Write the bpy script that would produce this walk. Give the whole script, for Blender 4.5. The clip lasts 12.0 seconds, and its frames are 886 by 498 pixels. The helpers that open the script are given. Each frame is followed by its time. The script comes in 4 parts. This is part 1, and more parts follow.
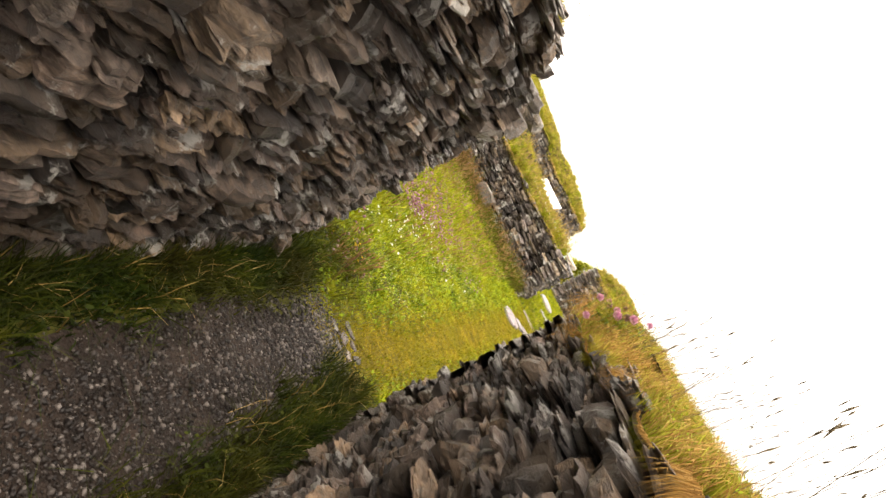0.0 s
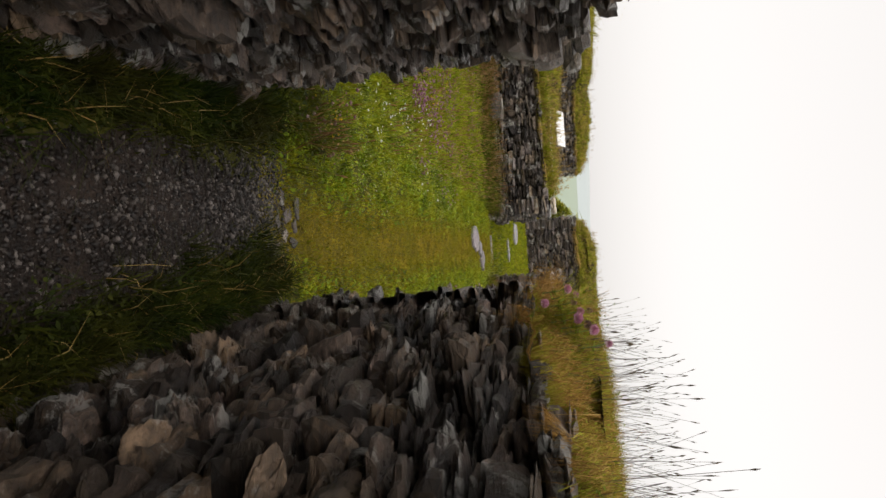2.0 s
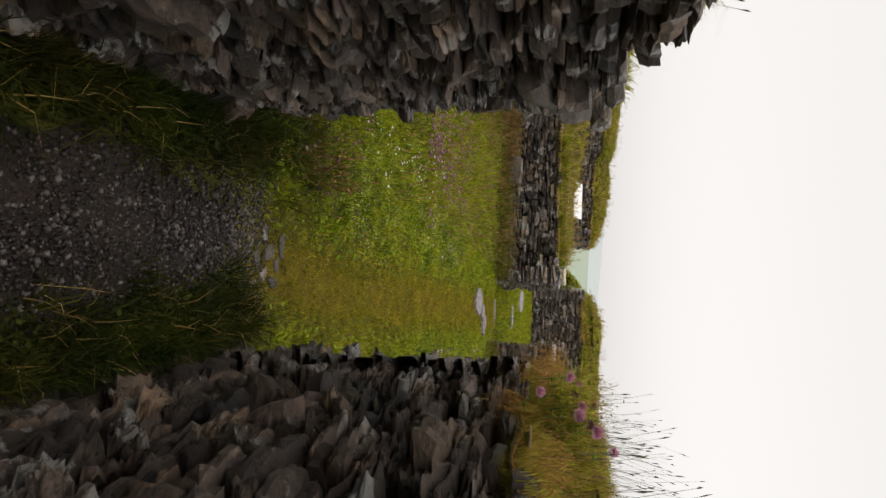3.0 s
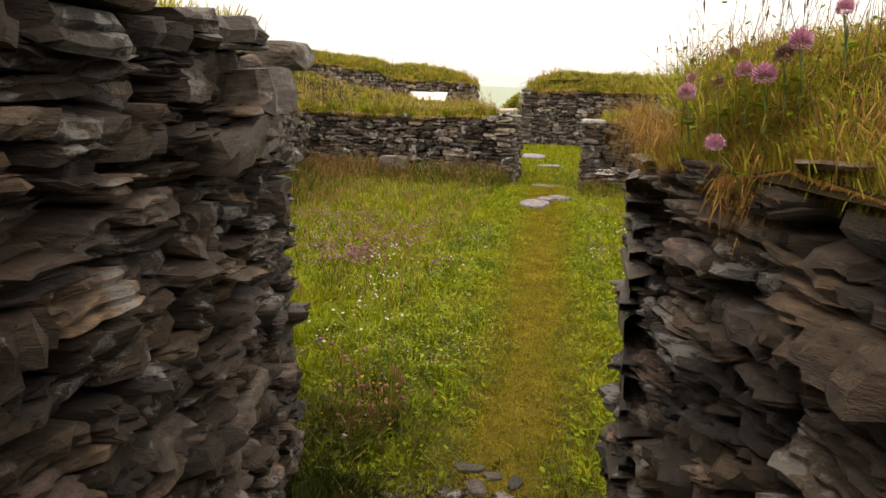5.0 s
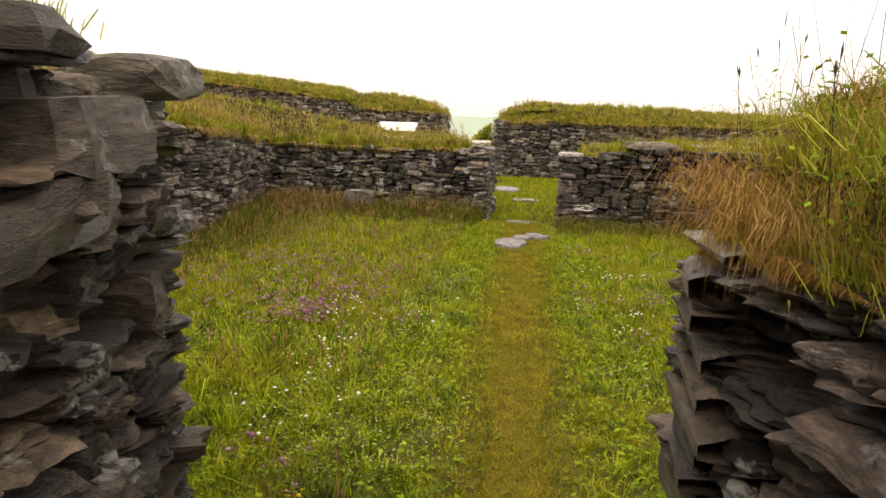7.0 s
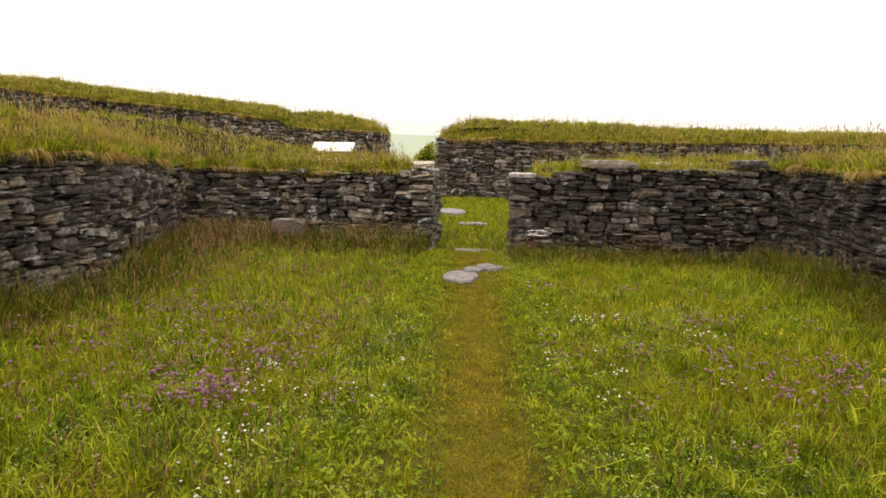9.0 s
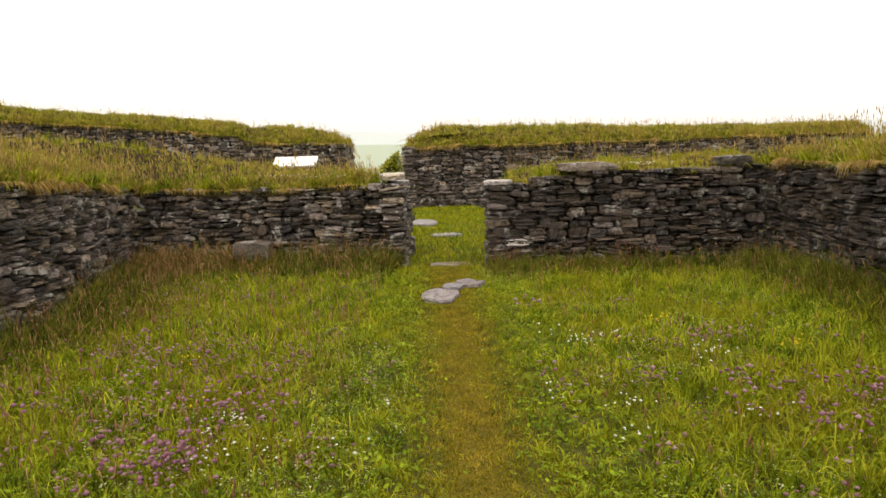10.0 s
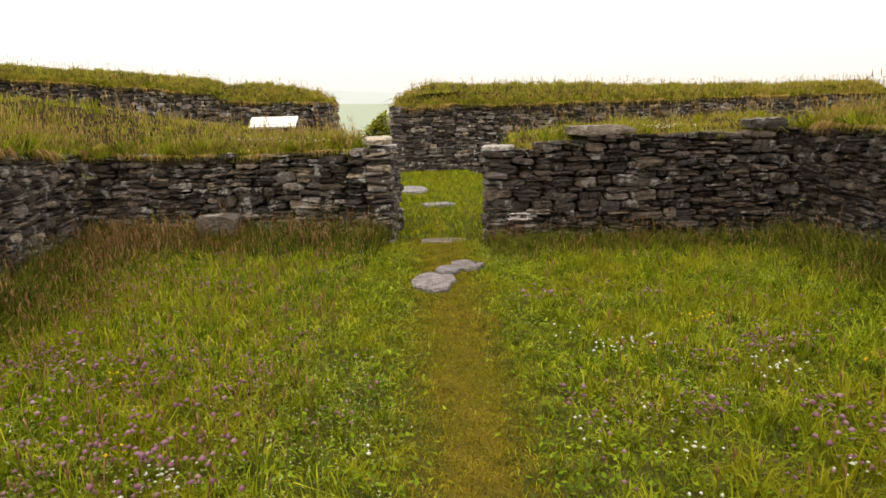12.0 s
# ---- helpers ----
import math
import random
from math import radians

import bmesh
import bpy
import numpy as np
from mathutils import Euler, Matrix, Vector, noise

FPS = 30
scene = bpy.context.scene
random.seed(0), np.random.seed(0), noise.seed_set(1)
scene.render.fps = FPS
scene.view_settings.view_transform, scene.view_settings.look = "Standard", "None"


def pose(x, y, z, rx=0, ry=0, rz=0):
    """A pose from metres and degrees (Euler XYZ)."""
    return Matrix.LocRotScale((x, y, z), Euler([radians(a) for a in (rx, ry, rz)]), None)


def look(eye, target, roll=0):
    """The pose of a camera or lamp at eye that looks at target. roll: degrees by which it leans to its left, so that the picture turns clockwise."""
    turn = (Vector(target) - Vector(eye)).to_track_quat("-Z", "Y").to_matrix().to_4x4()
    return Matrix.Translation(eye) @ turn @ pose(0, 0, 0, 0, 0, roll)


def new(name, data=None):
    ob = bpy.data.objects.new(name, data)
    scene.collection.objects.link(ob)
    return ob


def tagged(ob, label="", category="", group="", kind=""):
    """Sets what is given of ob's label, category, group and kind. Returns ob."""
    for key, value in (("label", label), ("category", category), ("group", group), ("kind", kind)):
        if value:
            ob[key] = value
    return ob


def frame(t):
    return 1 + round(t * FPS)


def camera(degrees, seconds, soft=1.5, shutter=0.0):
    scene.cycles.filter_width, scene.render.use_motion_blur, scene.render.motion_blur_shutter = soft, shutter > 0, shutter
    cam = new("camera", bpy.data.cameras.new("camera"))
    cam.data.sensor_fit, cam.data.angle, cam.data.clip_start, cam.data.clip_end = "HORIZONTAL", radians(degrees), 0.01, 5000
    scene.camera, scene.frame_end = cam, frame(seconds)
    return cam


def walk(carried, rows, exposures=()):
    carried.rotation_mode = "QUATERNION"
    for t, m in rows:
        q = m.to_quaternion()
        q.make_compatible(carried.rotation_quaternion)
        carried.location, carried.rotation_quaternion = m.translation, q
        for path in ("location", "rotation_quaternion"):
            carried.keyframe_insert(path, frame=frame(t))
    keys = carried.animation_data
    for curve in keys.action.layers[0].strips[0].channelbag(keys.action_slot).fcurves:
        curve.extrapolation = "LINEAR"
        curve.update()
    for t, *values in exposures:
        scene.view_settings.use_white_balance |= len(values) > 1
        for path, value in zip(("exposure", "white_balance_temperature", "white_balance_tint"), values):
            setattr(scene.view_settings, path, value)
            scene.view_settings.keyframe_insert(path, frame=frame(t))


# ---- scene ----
cam = camera(66.5, 12.0)
PATH = [
    (0, (1.767, -11.834, 1.485), (1.272, -9.933, 1.107), 63.8),
    (0.5, (1.791, -11.798, 1.473), (1.224, -9.91, 1.133), 79.7),
    (1, (1.769, -11.733, 1.472), (1.231, -9.855, 1.042), 86.8),
    (1.5, (1.649, -11.586, 1.49), (1.362, -9.639, 1.132), 86.9),
    (2, (1.572, -11.454, 1.493), (1.392, -9.502, 1.099), 85.8),
    (2.5, (1.557, -11.284, 1.486), (1.304, -9.332, 1.129), 88.6),
    (3, (1.526, -11.099, 1.481), (1.177, -9.174, 1.066), 91.6),
    (3.2, (1.492, -11.029, 1.472), (1.177, -9.101, 1.04), 91.6),
    (4.8, (1.414, -10.437, 1.446), (1.001, -8.531, 0.999), 5.5),
    (5, (1.409, -10.375, 1.445), (0.961, -8.482, 0.981), 1.3),
    (5.5, (1.344, -10.171, 1.453), (0.965, -8.245, 1.073), -1.8),
    (6, (1.28, -10.012, 1.459), (1.001, -8.086, 0.997), -1.7),
    (6.5, (1.281, -9.88, 1.459), (0.951, -7.957, 1.022), -0.8),
    (7, (1.28, -9.695, 1.467), (0.908, -7.767, 1.086), 1.7),
    (7.5, (1.2, -9.457, 1.47), (0.967, -7.499, 1.133), 0.2),
    (9.3, (1.082, -8.558, 1.476), (0.883, -6.593, 1.157), 1.2),
    (9.5, (1.043, -8.444, 1.49), (0.934, -6.465, 1.222), 0.4),
    (10, (0.992, -8.226, 1.487), (0.873, -6.253, 1.182), -1.9),
    (10.5, (0.978, -7.969, 1.485), (0.82, -5.999, 1.18), -1.1),
    (11, (0.955, -7.757, 1.475), (0.762, -5.804, 1.086), -1.4),
    (11.5, (0.935, -7.487, 1.482), (0.821, -5.517, 1.153), -1.4),
    (12, (0.897, -7.258, 1.49), (0.809, -5.305, 1.07), -1.7),
]
walk(cam, [(t, look(eye, target, roll)) for t, eye, target, roll in PATH], exposures=[(0, 1.3, 7500, 14), (0.5, 0.5, 7000, 13), (1.2, -0.05, 6700, 12), (3.2, -0.3, 6700, 12), (4.8, 0.24, 7500, 15), (6, 0.4, 7500, 14), (7.5, 0.33, 7400, 13), (9.5, 0.22, 7300, 13), (12, 0.13, 7300, 12)])

# ---- light ----
world = bpy.data.worlds.new("overcast")
scene.world = world
world.use_nodes = True
wn, wl = world.node_tree.nodes, world.node_tree.links
sky = wn.new("ShaderNodeTexSky")
sky.sky_type = "NISHITA"
sky.sun_disc = False
sky.sun_elevation, sky.sun_rotation = radians(52), radians(200)
sky.air_density, sky.dust_density = 1.0, 4.0
pale = wn.new("ShaderNodeHueSaturation")
pale.inputs["Saturation"].default_value = 0.12
wl.new(sky.outputs[0], pale.inputs["Color"])
cloud = wn.new("ShaderNodeMix")
cloud.data_type = "RGBA"
cloud.inputs[0].default_value = 0.55
cloud.inputs[7].default_value = (10.8, 10.75, 10.6, 1)
wl.new(pale.outputs[0], cloud.inputs[6])
wl.new(cloud.outputs[2], wn["Background"].inputs[0])
wn["Background"].inputs[1].default_value = 0.15
sun = new("sun", bpy.data.lights.new("sun", "SUN"))
sun.data.energy, sun.data.angle, sun.data.color = 1.5, radians(50), (1.0, 0.95, 0.87)
sun.matrix_world = look((0, 0, 0), (-0.06, 0.4, -0.9))


# ---- materials ----
def material(name, rough=0.85, spec=0.3):
    m = bpy.data.materials.new(name)
    m.use_nodes = True
    b = m.node_tree.nodes["Principled BSDF"]
    b.inputs["Roughness"].default_value = rough
    b.inputs["Specular IOR Level"].default_value = spec
    return m, m.node_tree.nodes, m.node_tree.links, b


def noise_node(n, l, scale, detail=4, vec=None, rough=0.55):
    t = n.new("ShaderNodeTexNoise")
    t.inputs["Scale"].default_value, t.inputs["Detail"].default_value, t.inputs["Roughness"].default_value = scale, detail, rough
    if vec:
        l.new(vec, t.inputs["Vector"])
    return t.outputs[0]


def ramp(n, l, fac, stops):
    r = n.new("ShaderNodeValToRGB")
    while len(r.color_ramp.elements) < len(stops):
        r.color_ramp.elements.new(0.5)
    for e, (p, c) in zip(r.color_ramp.elements, stops):
        e.position, e.color = p, (*c, 1)
    l.new(fac, r.inputs[0])
    return r.outputs[0]


def mix(n, l, fac, a, b, kind="MIX"):
    x = n.new("ShaderNodeMix")
    x.data_type, x.blend_type = "RGBA", kind
    for s, v in ((0, fac), (6, a), (7, b)):
        if isinstance(v, (int, float)):
            x.inputs[s].default_value = v
        elif isinstance(v, tuple):
            x.inputs[s].default_value = (*v, 1)
        else:
            l.new(v, x.inputs[s])
    return x.outputs[2]


def maths(n, l, op, a, b=0.0):
    x = n.new("ShaderNodeMath")
    x.operation = op
    for s, v in enumerate((a, b)):
        if isinstance(v, (int, float)):
            x.inputs[s].default_value = v
        else:
            l.new(v, x.inputs[s])
    return x.outputs[0]


def bump(n, l, b, height, strength, dist):
    x = n.new("ShaderNodeBump")
    x.inputs["Strength"].default_value, x.inputs["Distance"].default_value = strength, dist
    l.new(height, x.inputs["Height"])
    l.new(x.outputs[0], b.inputs["Normal"])


def any_random(n, l):
    """A number of its own for each piece, whether it is an object or an island of a joined mesh."""
    return maths(n, l, "FRACT", maths(n, l, "ADD", n.new("ShaderNodeObjectInfo").outputs["Random"], n.new("ShaderNodeNewGeometry").outputs["Random Per Island"]))


def slate(name, dark, mid, light, lichen=0.7, rusty=0.6):
    """Split slate: each piece of its own tone and tint, bedded grain, rusty stains, pale lichen, wet sheen in places."""
    m, n, l, b = material(name, 0.5, 0.5)
    pos = n.new("ShaderNodeNewGeometry").outputs["Position"]
    stretch = n.new("ShaderNodeMapping")
    stretch.inputs["Scale"].default_value = (1, 1, 3.5)
    l.new(pos, stretch.inputs[0])
    own = any_random(n, l)
    base = ramp(n, l, own, [(0.0, dark), (0.45, mid), (0.88, light), (1.0, tuple(1.35 * v for v in light))])
    tint = ramp(n, l, maths(n, l, "FRACT", maths(n, l, "MULTIPLY", own, 7.31)), [(0.0, (1.16, 1.0, 0.78)), (0.5, (1.08, 1.0, 0.9)), (0.65, (1.05, 0.96, 0.98)), (1.0, (0.97, 0.98, 1.0))])
    base = mix(n, l, 1.0, base, tint, "MULTIPLY")
    grain = noise_node(n, l, 20, 8, stretch.outputs[0], 0.7)
    c = mix(n, l, 0.85, base, ramp(n, l, grain, [(0.36, (0.16, 0.15, 0.15)), (0.46, (0.62, 0.6, 0.58)), (0.55, (1.15, 1.12, 1.08)), (0.66, (2.0, 1.95, 1.9))]), "MULTIPLY")
    rust = ramp(n, l, noise_node(n, l, 3.1, 5, pos), [(0.48, (0, 0, 0)), (0.66, (1, 1, 1))])
    c = mix(n, l, maths(n, l, "MULTIPLY", rust, rusty), c, (0.085, 0.058, 0.034))
    patches = maths(n, l, "MULTIPLY", noise_node(n, l, 5.5, 2, pos), noise_node(n, l, 14, 9, pos, 0.78))
    spots = ramp(n, l, patches, [(0.305, (0, 0, 0)), (0.335, (1, 1, 1))])
    c = mix(n, l, maths(n, l, "MULTIPLY", spots, lichen), c, (0.38, 0.37, 0.345))
    l.new(c, b.inputs["Base Color"])
    wet = noise_node(n, l, 4.0, 3, pos)
    l.new(ramp(n, l, maths(n, l, "ADD", maths(n, l, "MULTIPLY", grain, 0.6), maths(n, l, "MULTIPLY", wet, 0.5)), [(0.42, (0.24,) * 3), (0.66, (0.66,) * 3)]), b.inputs["Roughness"])
    fine = maths(n, l, "ADD", grain, maths(n, l, "MULTIPLY", noise_node(n, l, 90, 4, stretch.outputs[0], 0.7), 0.5))
    bump(n, l, b, fine, 0.9, 0.022)
    return m


SLATE = slate("slate", (0.009, 0.0065, 0.0055), (0.042, 0.031, 0.024), (0.135, 0.105, 0.083), 0.55, 0.55)
SLATE_DRY = slate("slate_dry", (0.013, 0.0095, 0.008), (0.062, 0.047, 0.037), (0.17, 0.136, 0.11), 0.75, 0.5)
SLATE_WET = slate("slate_wet", (0.011, 0.009, 0.009), (0.036, 0.03, 0.028), (0.105, 0.089, 0.082), 0.5, 0.5)
SLATE_FAR = slate("slate_weathered", (0.02, 0.017, 0.016), (0.07, 0.061, 0.057), (0.22, 0.2, 0.187), 0.85, 0.35)
LICHENED = slate("lichened_block", (0.13, 0.12, 0.105), (0.16, 0.15, 0.13), (0.19, 0.18, 0.16), 0.9, 0.25)
CAP_SLATE = slate("bleached_cap", (0.4, 0.39, 0.38), (0.46, 0.45, 0.43), (0.52, 0.51, 0.5), 0.4, 0.2)
PALE_SLATE = slate("pale_slab", (0.17, 0.16, 0.175), (0.23, 0.22, 0.235), (0.3, 0.29, 0.3), 0.45, 0.2)


def earth(name, a, b_, scale=14):
    m, n, l, b = material(name, 0.95, 0.1)
    pos = n.new("ShaderNodeNewGeometry").outputs["Position"]
    f = noise_node(n, l, scale, 6, pos, 0.7)
    l.new(ramp(n, l, f, [(0.3, a), (0.7, b_)]), b.inputs["Base Color"])
    bump(n, l, b, f, 0.8, 0.03)
    return m


SOIL = earth("dark_earth", (0.012, 0.011, 0.01), (0.035, 0.03, 0.026))
BANK = earth("grassy_bank", (0.06, 0.075, 0.012), (0.19, 0.18, 0.03), 6)
PATH_EARTH = earth("path_earth", (0.06, 0.052, 0.008), (0.16, 0.12, 0.014), 11)
TURF_SOIL = earth("turf_soil", (0.018, 0.014, 0.008), (0.06, 0.043, 0.018), 16)


def foliage(name, low, mid, high, patch, rough=0.65, through_light=0.28):
    """Blades: a colour of their own each, drifting in patches over the ground."""
    m, n, l, b = material(name, rough, 0.14)
    g = n.new("ShaderNodeNewGeometry")
    tuft = maths(n, l, "MULTIPLY_ADD", noise_node(n, l, 7, 3, g.outputs["Position"]), 2.4)
    tuft.node.inputs[2].default_value = -0.95
    tone = maths(n, l, "ADD", maths(n, l, "MULTIPLY", g.outputs["Random Per Island"], 0.6), maths(n, l, "MULTIPLY", tuft, 0.7))
    c = ramp(n, l, tone, [(0.0, low), (0.5, mid), (1.0, high)])
    drift = ramp(n, l, noise_node(n, l, 1.3, 3, g.outputs["Position"]), [(0.42, (0, 0, 0)), (0.64, (1, 1, 1))])
    c = mix(n, l, maths(n, l, "MULTIPLY", drift, 0.6), c, patch)
    l.new(c, b.inputs["Base Color"])
    t = n.new("ShaderNodeBsdfTranslucent")
    l.new(c, t.inputs[0])
    s = n.new("ShaderNodeMixShader")
    s.inputs[0].default_value = through_light
    l.new(b.outputs[0], s.inputs[1])
    l.new(t.outputs[0], s.inputs[2])
    l.new(s.outputs[0], n["Material Output"].inputs[0])
    return m


GRASS = foliage("meadow_grass", (0.028, 0.052, 0.002), (0.2, 0.265, 0.006), (0.56, 0.54, 0.04), (0.31, 0.28, 0.012))
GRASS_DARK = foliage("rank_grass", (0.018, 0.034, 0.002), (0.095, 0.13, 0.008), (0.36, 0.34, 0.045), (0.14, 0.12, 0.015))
GRASS_PATH = foliage("trodden_grass", (0.09, 0.078, 0.004), (0.25, 0.195, 0.01), (0.42, 0.31, 0.03), (0.2, 0.2, 0.008))
STRAW = foliage("dead_grass", (0.2, 0.12, 0.035), (0.38, 0.25, 0.08), (0.55, 0.42, 0.18), (0.42, 0.28, 0.08))
TURF = foliage("turf_grass", (0.06, 0.095, 0.006), (0.27, 0.3, 0.018), (0.58, 0.51, 0.08), (0.42, 0.34, 0.05))
SEED = foliage("seed_head", (0.13, 0.07, 0.03), (0.3, 0.16, 0.07), (0.45, 0.32, 0.15), (0.32, 0.15, 0.07))
DARK_SEED = foliage("dark_seed", (0.05, 0.04, 0.03), (0.1, 0.08, 0.05), (0.2, 0.15, 0.09), (0.12, 0.1, 0.06))
WEED = foliage("broad_leaf", (0.028, 0.06, 0.003), (0.14, 0.225, 0.006), (0.36, 0.46, 0.025), (0.2, 0.25, 0.01))
# Darker copy of the greens: the passage's shade is put into these colours.
VERGE_SHADED = foliage("shaded_grass", (0.007, 0.014, 0.0015), (0.024, 0.042, 0.003), (0.1, 0.11, 0.012), (0.05, 0.036, 0.007))
PALE_HERB = foliage("pale_herb", (0.24, 0.28, 0.08), (0.36, 0.38, 0.16), (0.52, 0.5, 0.32), (0.36, 0.3, 0.12))
PINK = foliage("pink_petal", (0.2, 0.075, 0.12), (0.35, 0.18, 0.23), (0.55, 0.38, 0.42), (0.28, 0.13, 0.17))
FRINGE = foliage("brown_fringe", (0.14, 0.07, 0.02), (0.34, 0.19, 0.05), (0.52, 0.36, 0.13), (0.34, 0.18, 0.045))
CLOVER = foliage("clover_petal", (0.46, 0.17, 0.3), (0.64, 0.36, 0.46), (0.8, 0.62, 0.66), (0.6, 0.32, 0.43))
PALE_PINK = foliage("faded_petal", (0.16, 0.085, 0.075), (0.3, 0.18, 0.165), (0.46, 0.33, 0.31), (0.25, 0.15, 0.11))
WHITE_PETAL = foliage("white_petal", (0.7, 0.7, 0.62), (0.8, 0.8, 0.75), (0.85, 0.85, 0.8), (0.8, 0.8, 0.7))
YELLOW = foliage("yellow_petal", (0.7, 0.45, 0.02), (0.8, 0.55, 0.03), (0.85, 0.62, 0.05), (0.8, 0.5, 0.03))


def ground_material():
    m, n, l, b = material("ground", 0.95, 0.1)
    pos = n.new("ShaderNodeNewGeometry").outputs["Position"]
    f = noise_node(n, l, 7, 6, pos, 0.7)
    big = noise_node(n, l, 0.8, 3, pos)
    # Soil tones are kept dark to carry the shade between the blades.
    c = mix(n, l, big, ramp(n, l, f, [(0.3, (0.025, 0.032, 0.008)), (0.7, (0.09, 0.1, 0.02))]), ramp(n, l, f, [(0.3, (0.04, 0.035, 0.01)), (0.7, (0.12, 0.1, 0.022))]))
    l.new(c, b.inputs["Base Color"])
    bump(n, l, b, f, 0.6, 0.03)
    return m


GROUND = ground_material()


def gravel_material():
    m, n, l, b = material("gravel_bed", 0.8, 0.3)
    pos = n.new("ShaderNodeNewGeometry").outputs["Position"]
    v = n.new("ShaderNodeTexVoronoi")
    v.inputs["Scale"].default_value = 70
    l.new(pos, v.inputs["Vector"])
    f = noise_node(n, l, 5, 5, pos)
    c = mix(n, l, 0.8, ramp(n, l, f, [(0.3, (0.011, 0.0075, 0.006)), (0.7, (0.04, 0.026, 0.019))]), ramp(n, l, v.outputs["Color"], [(0.0, (0.4, 0.4, 0.4)), (1.0, (1.3, 1.28, 1.25))]), "MULTIPLY")
    l.new(c, b.inputs["Base Color"])
    bump(n, l, b, v.outputs["Distance"], 0.8, 0.012)
    return m


GRAVEL = gravel_material()


def pebble_material():
    m, n, l, b = material("pebble", 0.55, 0.4)
    c = ramp(n, l, n.new("ShaderNodeNewGeometry").outputs["Random Per Island"], [(0.0, (0.008, 0.006, 0.006)), (0.65, (0.028, 0.021, 0.018)), (1.0, (0.17, 0.148, 0.135))])
    l.new(c, b.inputs["Base Color"])
    return m


PEBBLE = pebble_material()


def plain(name, colour, rough=0.5, metal=0.0):
    m, n, l, b = material(name, rough, 0.4)
    pos = n.new("ShaderNodeNewGeometry").outputs["Position"]
    f = noise_node(n, l, 12, 4, pos)
    l.new(mix(n, l, 0.25, colour, ramp(n, l, f, [(0.3, tuple(c * 0.7 for c in colour)), (0.7, colour)])), b.inputs["Base Color"])
    b.inputs["Metallic"].default_value = metal
    return m


PANEL_WHITE = plain("white_panel", (0.82, 0.82, 0.8), 0.35)
POST_WOOD = plain("weathered_post", (0.2, 0.18, 0.15), 0.8)
STEM = plain("stem", (0.12, 0.16, 0.04), 0.6)
# Haze is mixed into these pale hill colours; the air itself is clear.
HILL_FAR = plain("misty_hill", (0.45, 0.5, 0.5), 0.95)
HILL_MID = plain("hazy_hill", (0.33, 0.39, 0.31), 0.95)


# ---- helpers ----
def mesh_object(name, verts, faces, mat, parent=None, smooth=False):
    me = bpy.data.meshes.new(name)
    me.from_pydata([tuple(v) for v in verts], [], [tuple(f) for f in faces])
    me.materials.append(mat)
    if smooth:
        me.polygons.foreach_set("use_smooth", [True] * len(me.polygons))
    ob = new(name, me)
    ob.parent = parent
    return ob


def part(name, bm, mat, parent, label=""):
    me = bpy.data.meshes.new(name)
    bm.to_mesh(me)
    bm.free()
    me.materials.append(mat)
    ob = new(name, me)
    ob.parent = parent
    return tagged(ob, label)


def array_object(name, verts, tris, mat, parent=None):
    """One mesh from numpy arrays of corners and triangles."""
    me = bpy.data.meshes.new(name)
    me.vertices.add(len(verts))
    me.vertices.foreach_set("co", np.asarray(verts, dtype=np.float32).ravel())
    me.loops.add(tris.size)
    me.loops.foreach_set("vertex_index", tris.astype(np.int32).ravel())
    me.polygons.add(len(tris))
    me.polygons.foreach_set("loop_start", np.arange(0, tris.size, 3, dtype=np.int32))
    me.update(calc_edges=True)
    me.validate()
    me.materials.append(mat)
    ob = new(name, me)
    ob.parent = parent
    return ob


def soft_noise(x, y, s, seed=0.0):
    return noise.noise((x * s + seed, y * s - seed, seed * 1.7))


# ---- ground heights ----
def ground_z(x, y):
    z = 0.035 * soft_noise(x, y, 0.5, 3.1) + 0.012 * soft_noise(x, y, 2.0, 5.0)
    if y > -1.5:
        z -= 0.12 * min(1, (y + 1.5) / 1.5) * min(1, max(0, (x - 0.8) / 0.4))
    if x < -4:
        z += 0.12 * (-4 - x) * max(0, min(1, (y + 4) / 8)) if x > -40 else 4.3
    d = math.hypot(x, y)
    if d > 17:
        z -= 0.12 * min(d - 17, 200)
    return z


# ---- setting: ground ----
def axis(lo, hi, step, far):
    inner = list(np.arange(lo, hi + 1e-6, step))
    steps = [1, 3, 7, 15, 30, 60, 120, 300, 700, 1500, far]
    return [lo - s for s in reversed(steps)] + inner + [hi + s for s in steps]


def make_ground():
    xs, ys = axis(-12, 12, 0.25, 3000), axis(-15, 15, 0.25, 3000)
    verts = [(x, y, ground_z(x, y)) for y in ys for x in xs]
    w = len(xs)
    faces = [(j * w + i, j * w + i + 1, (j + 1) * w + i + 1, (j + 1) * w + i) for j in range(len(ys) - 1) for i in range(w - 1)]
    g = mesh_object("ground", verts, faces, GROUND, smooth=True)
    return tagged(g, "grassy earth of a ruined stone settlement", "ground", kind="structure")


ground = make_ground()


def left_line(y):
    return 0.715 - 0.19 * (y + 9.48)


def right_line(y):
    return 1.64 - 0.2 * (y + 9.5)


PATH_LINE = [(-8.8, 1.06), (-7.2, 1.13), (-4.9, 0.92), (-2.8, 0.77), (-1.6, 0.67), (0.0, 0.54), (2.5, 0.36), (5.0, -0.1)]


def path_x(y):
    """The middle of the trodden line."""
    return float(np.interp(y, *zip(*PATH_LINE)))


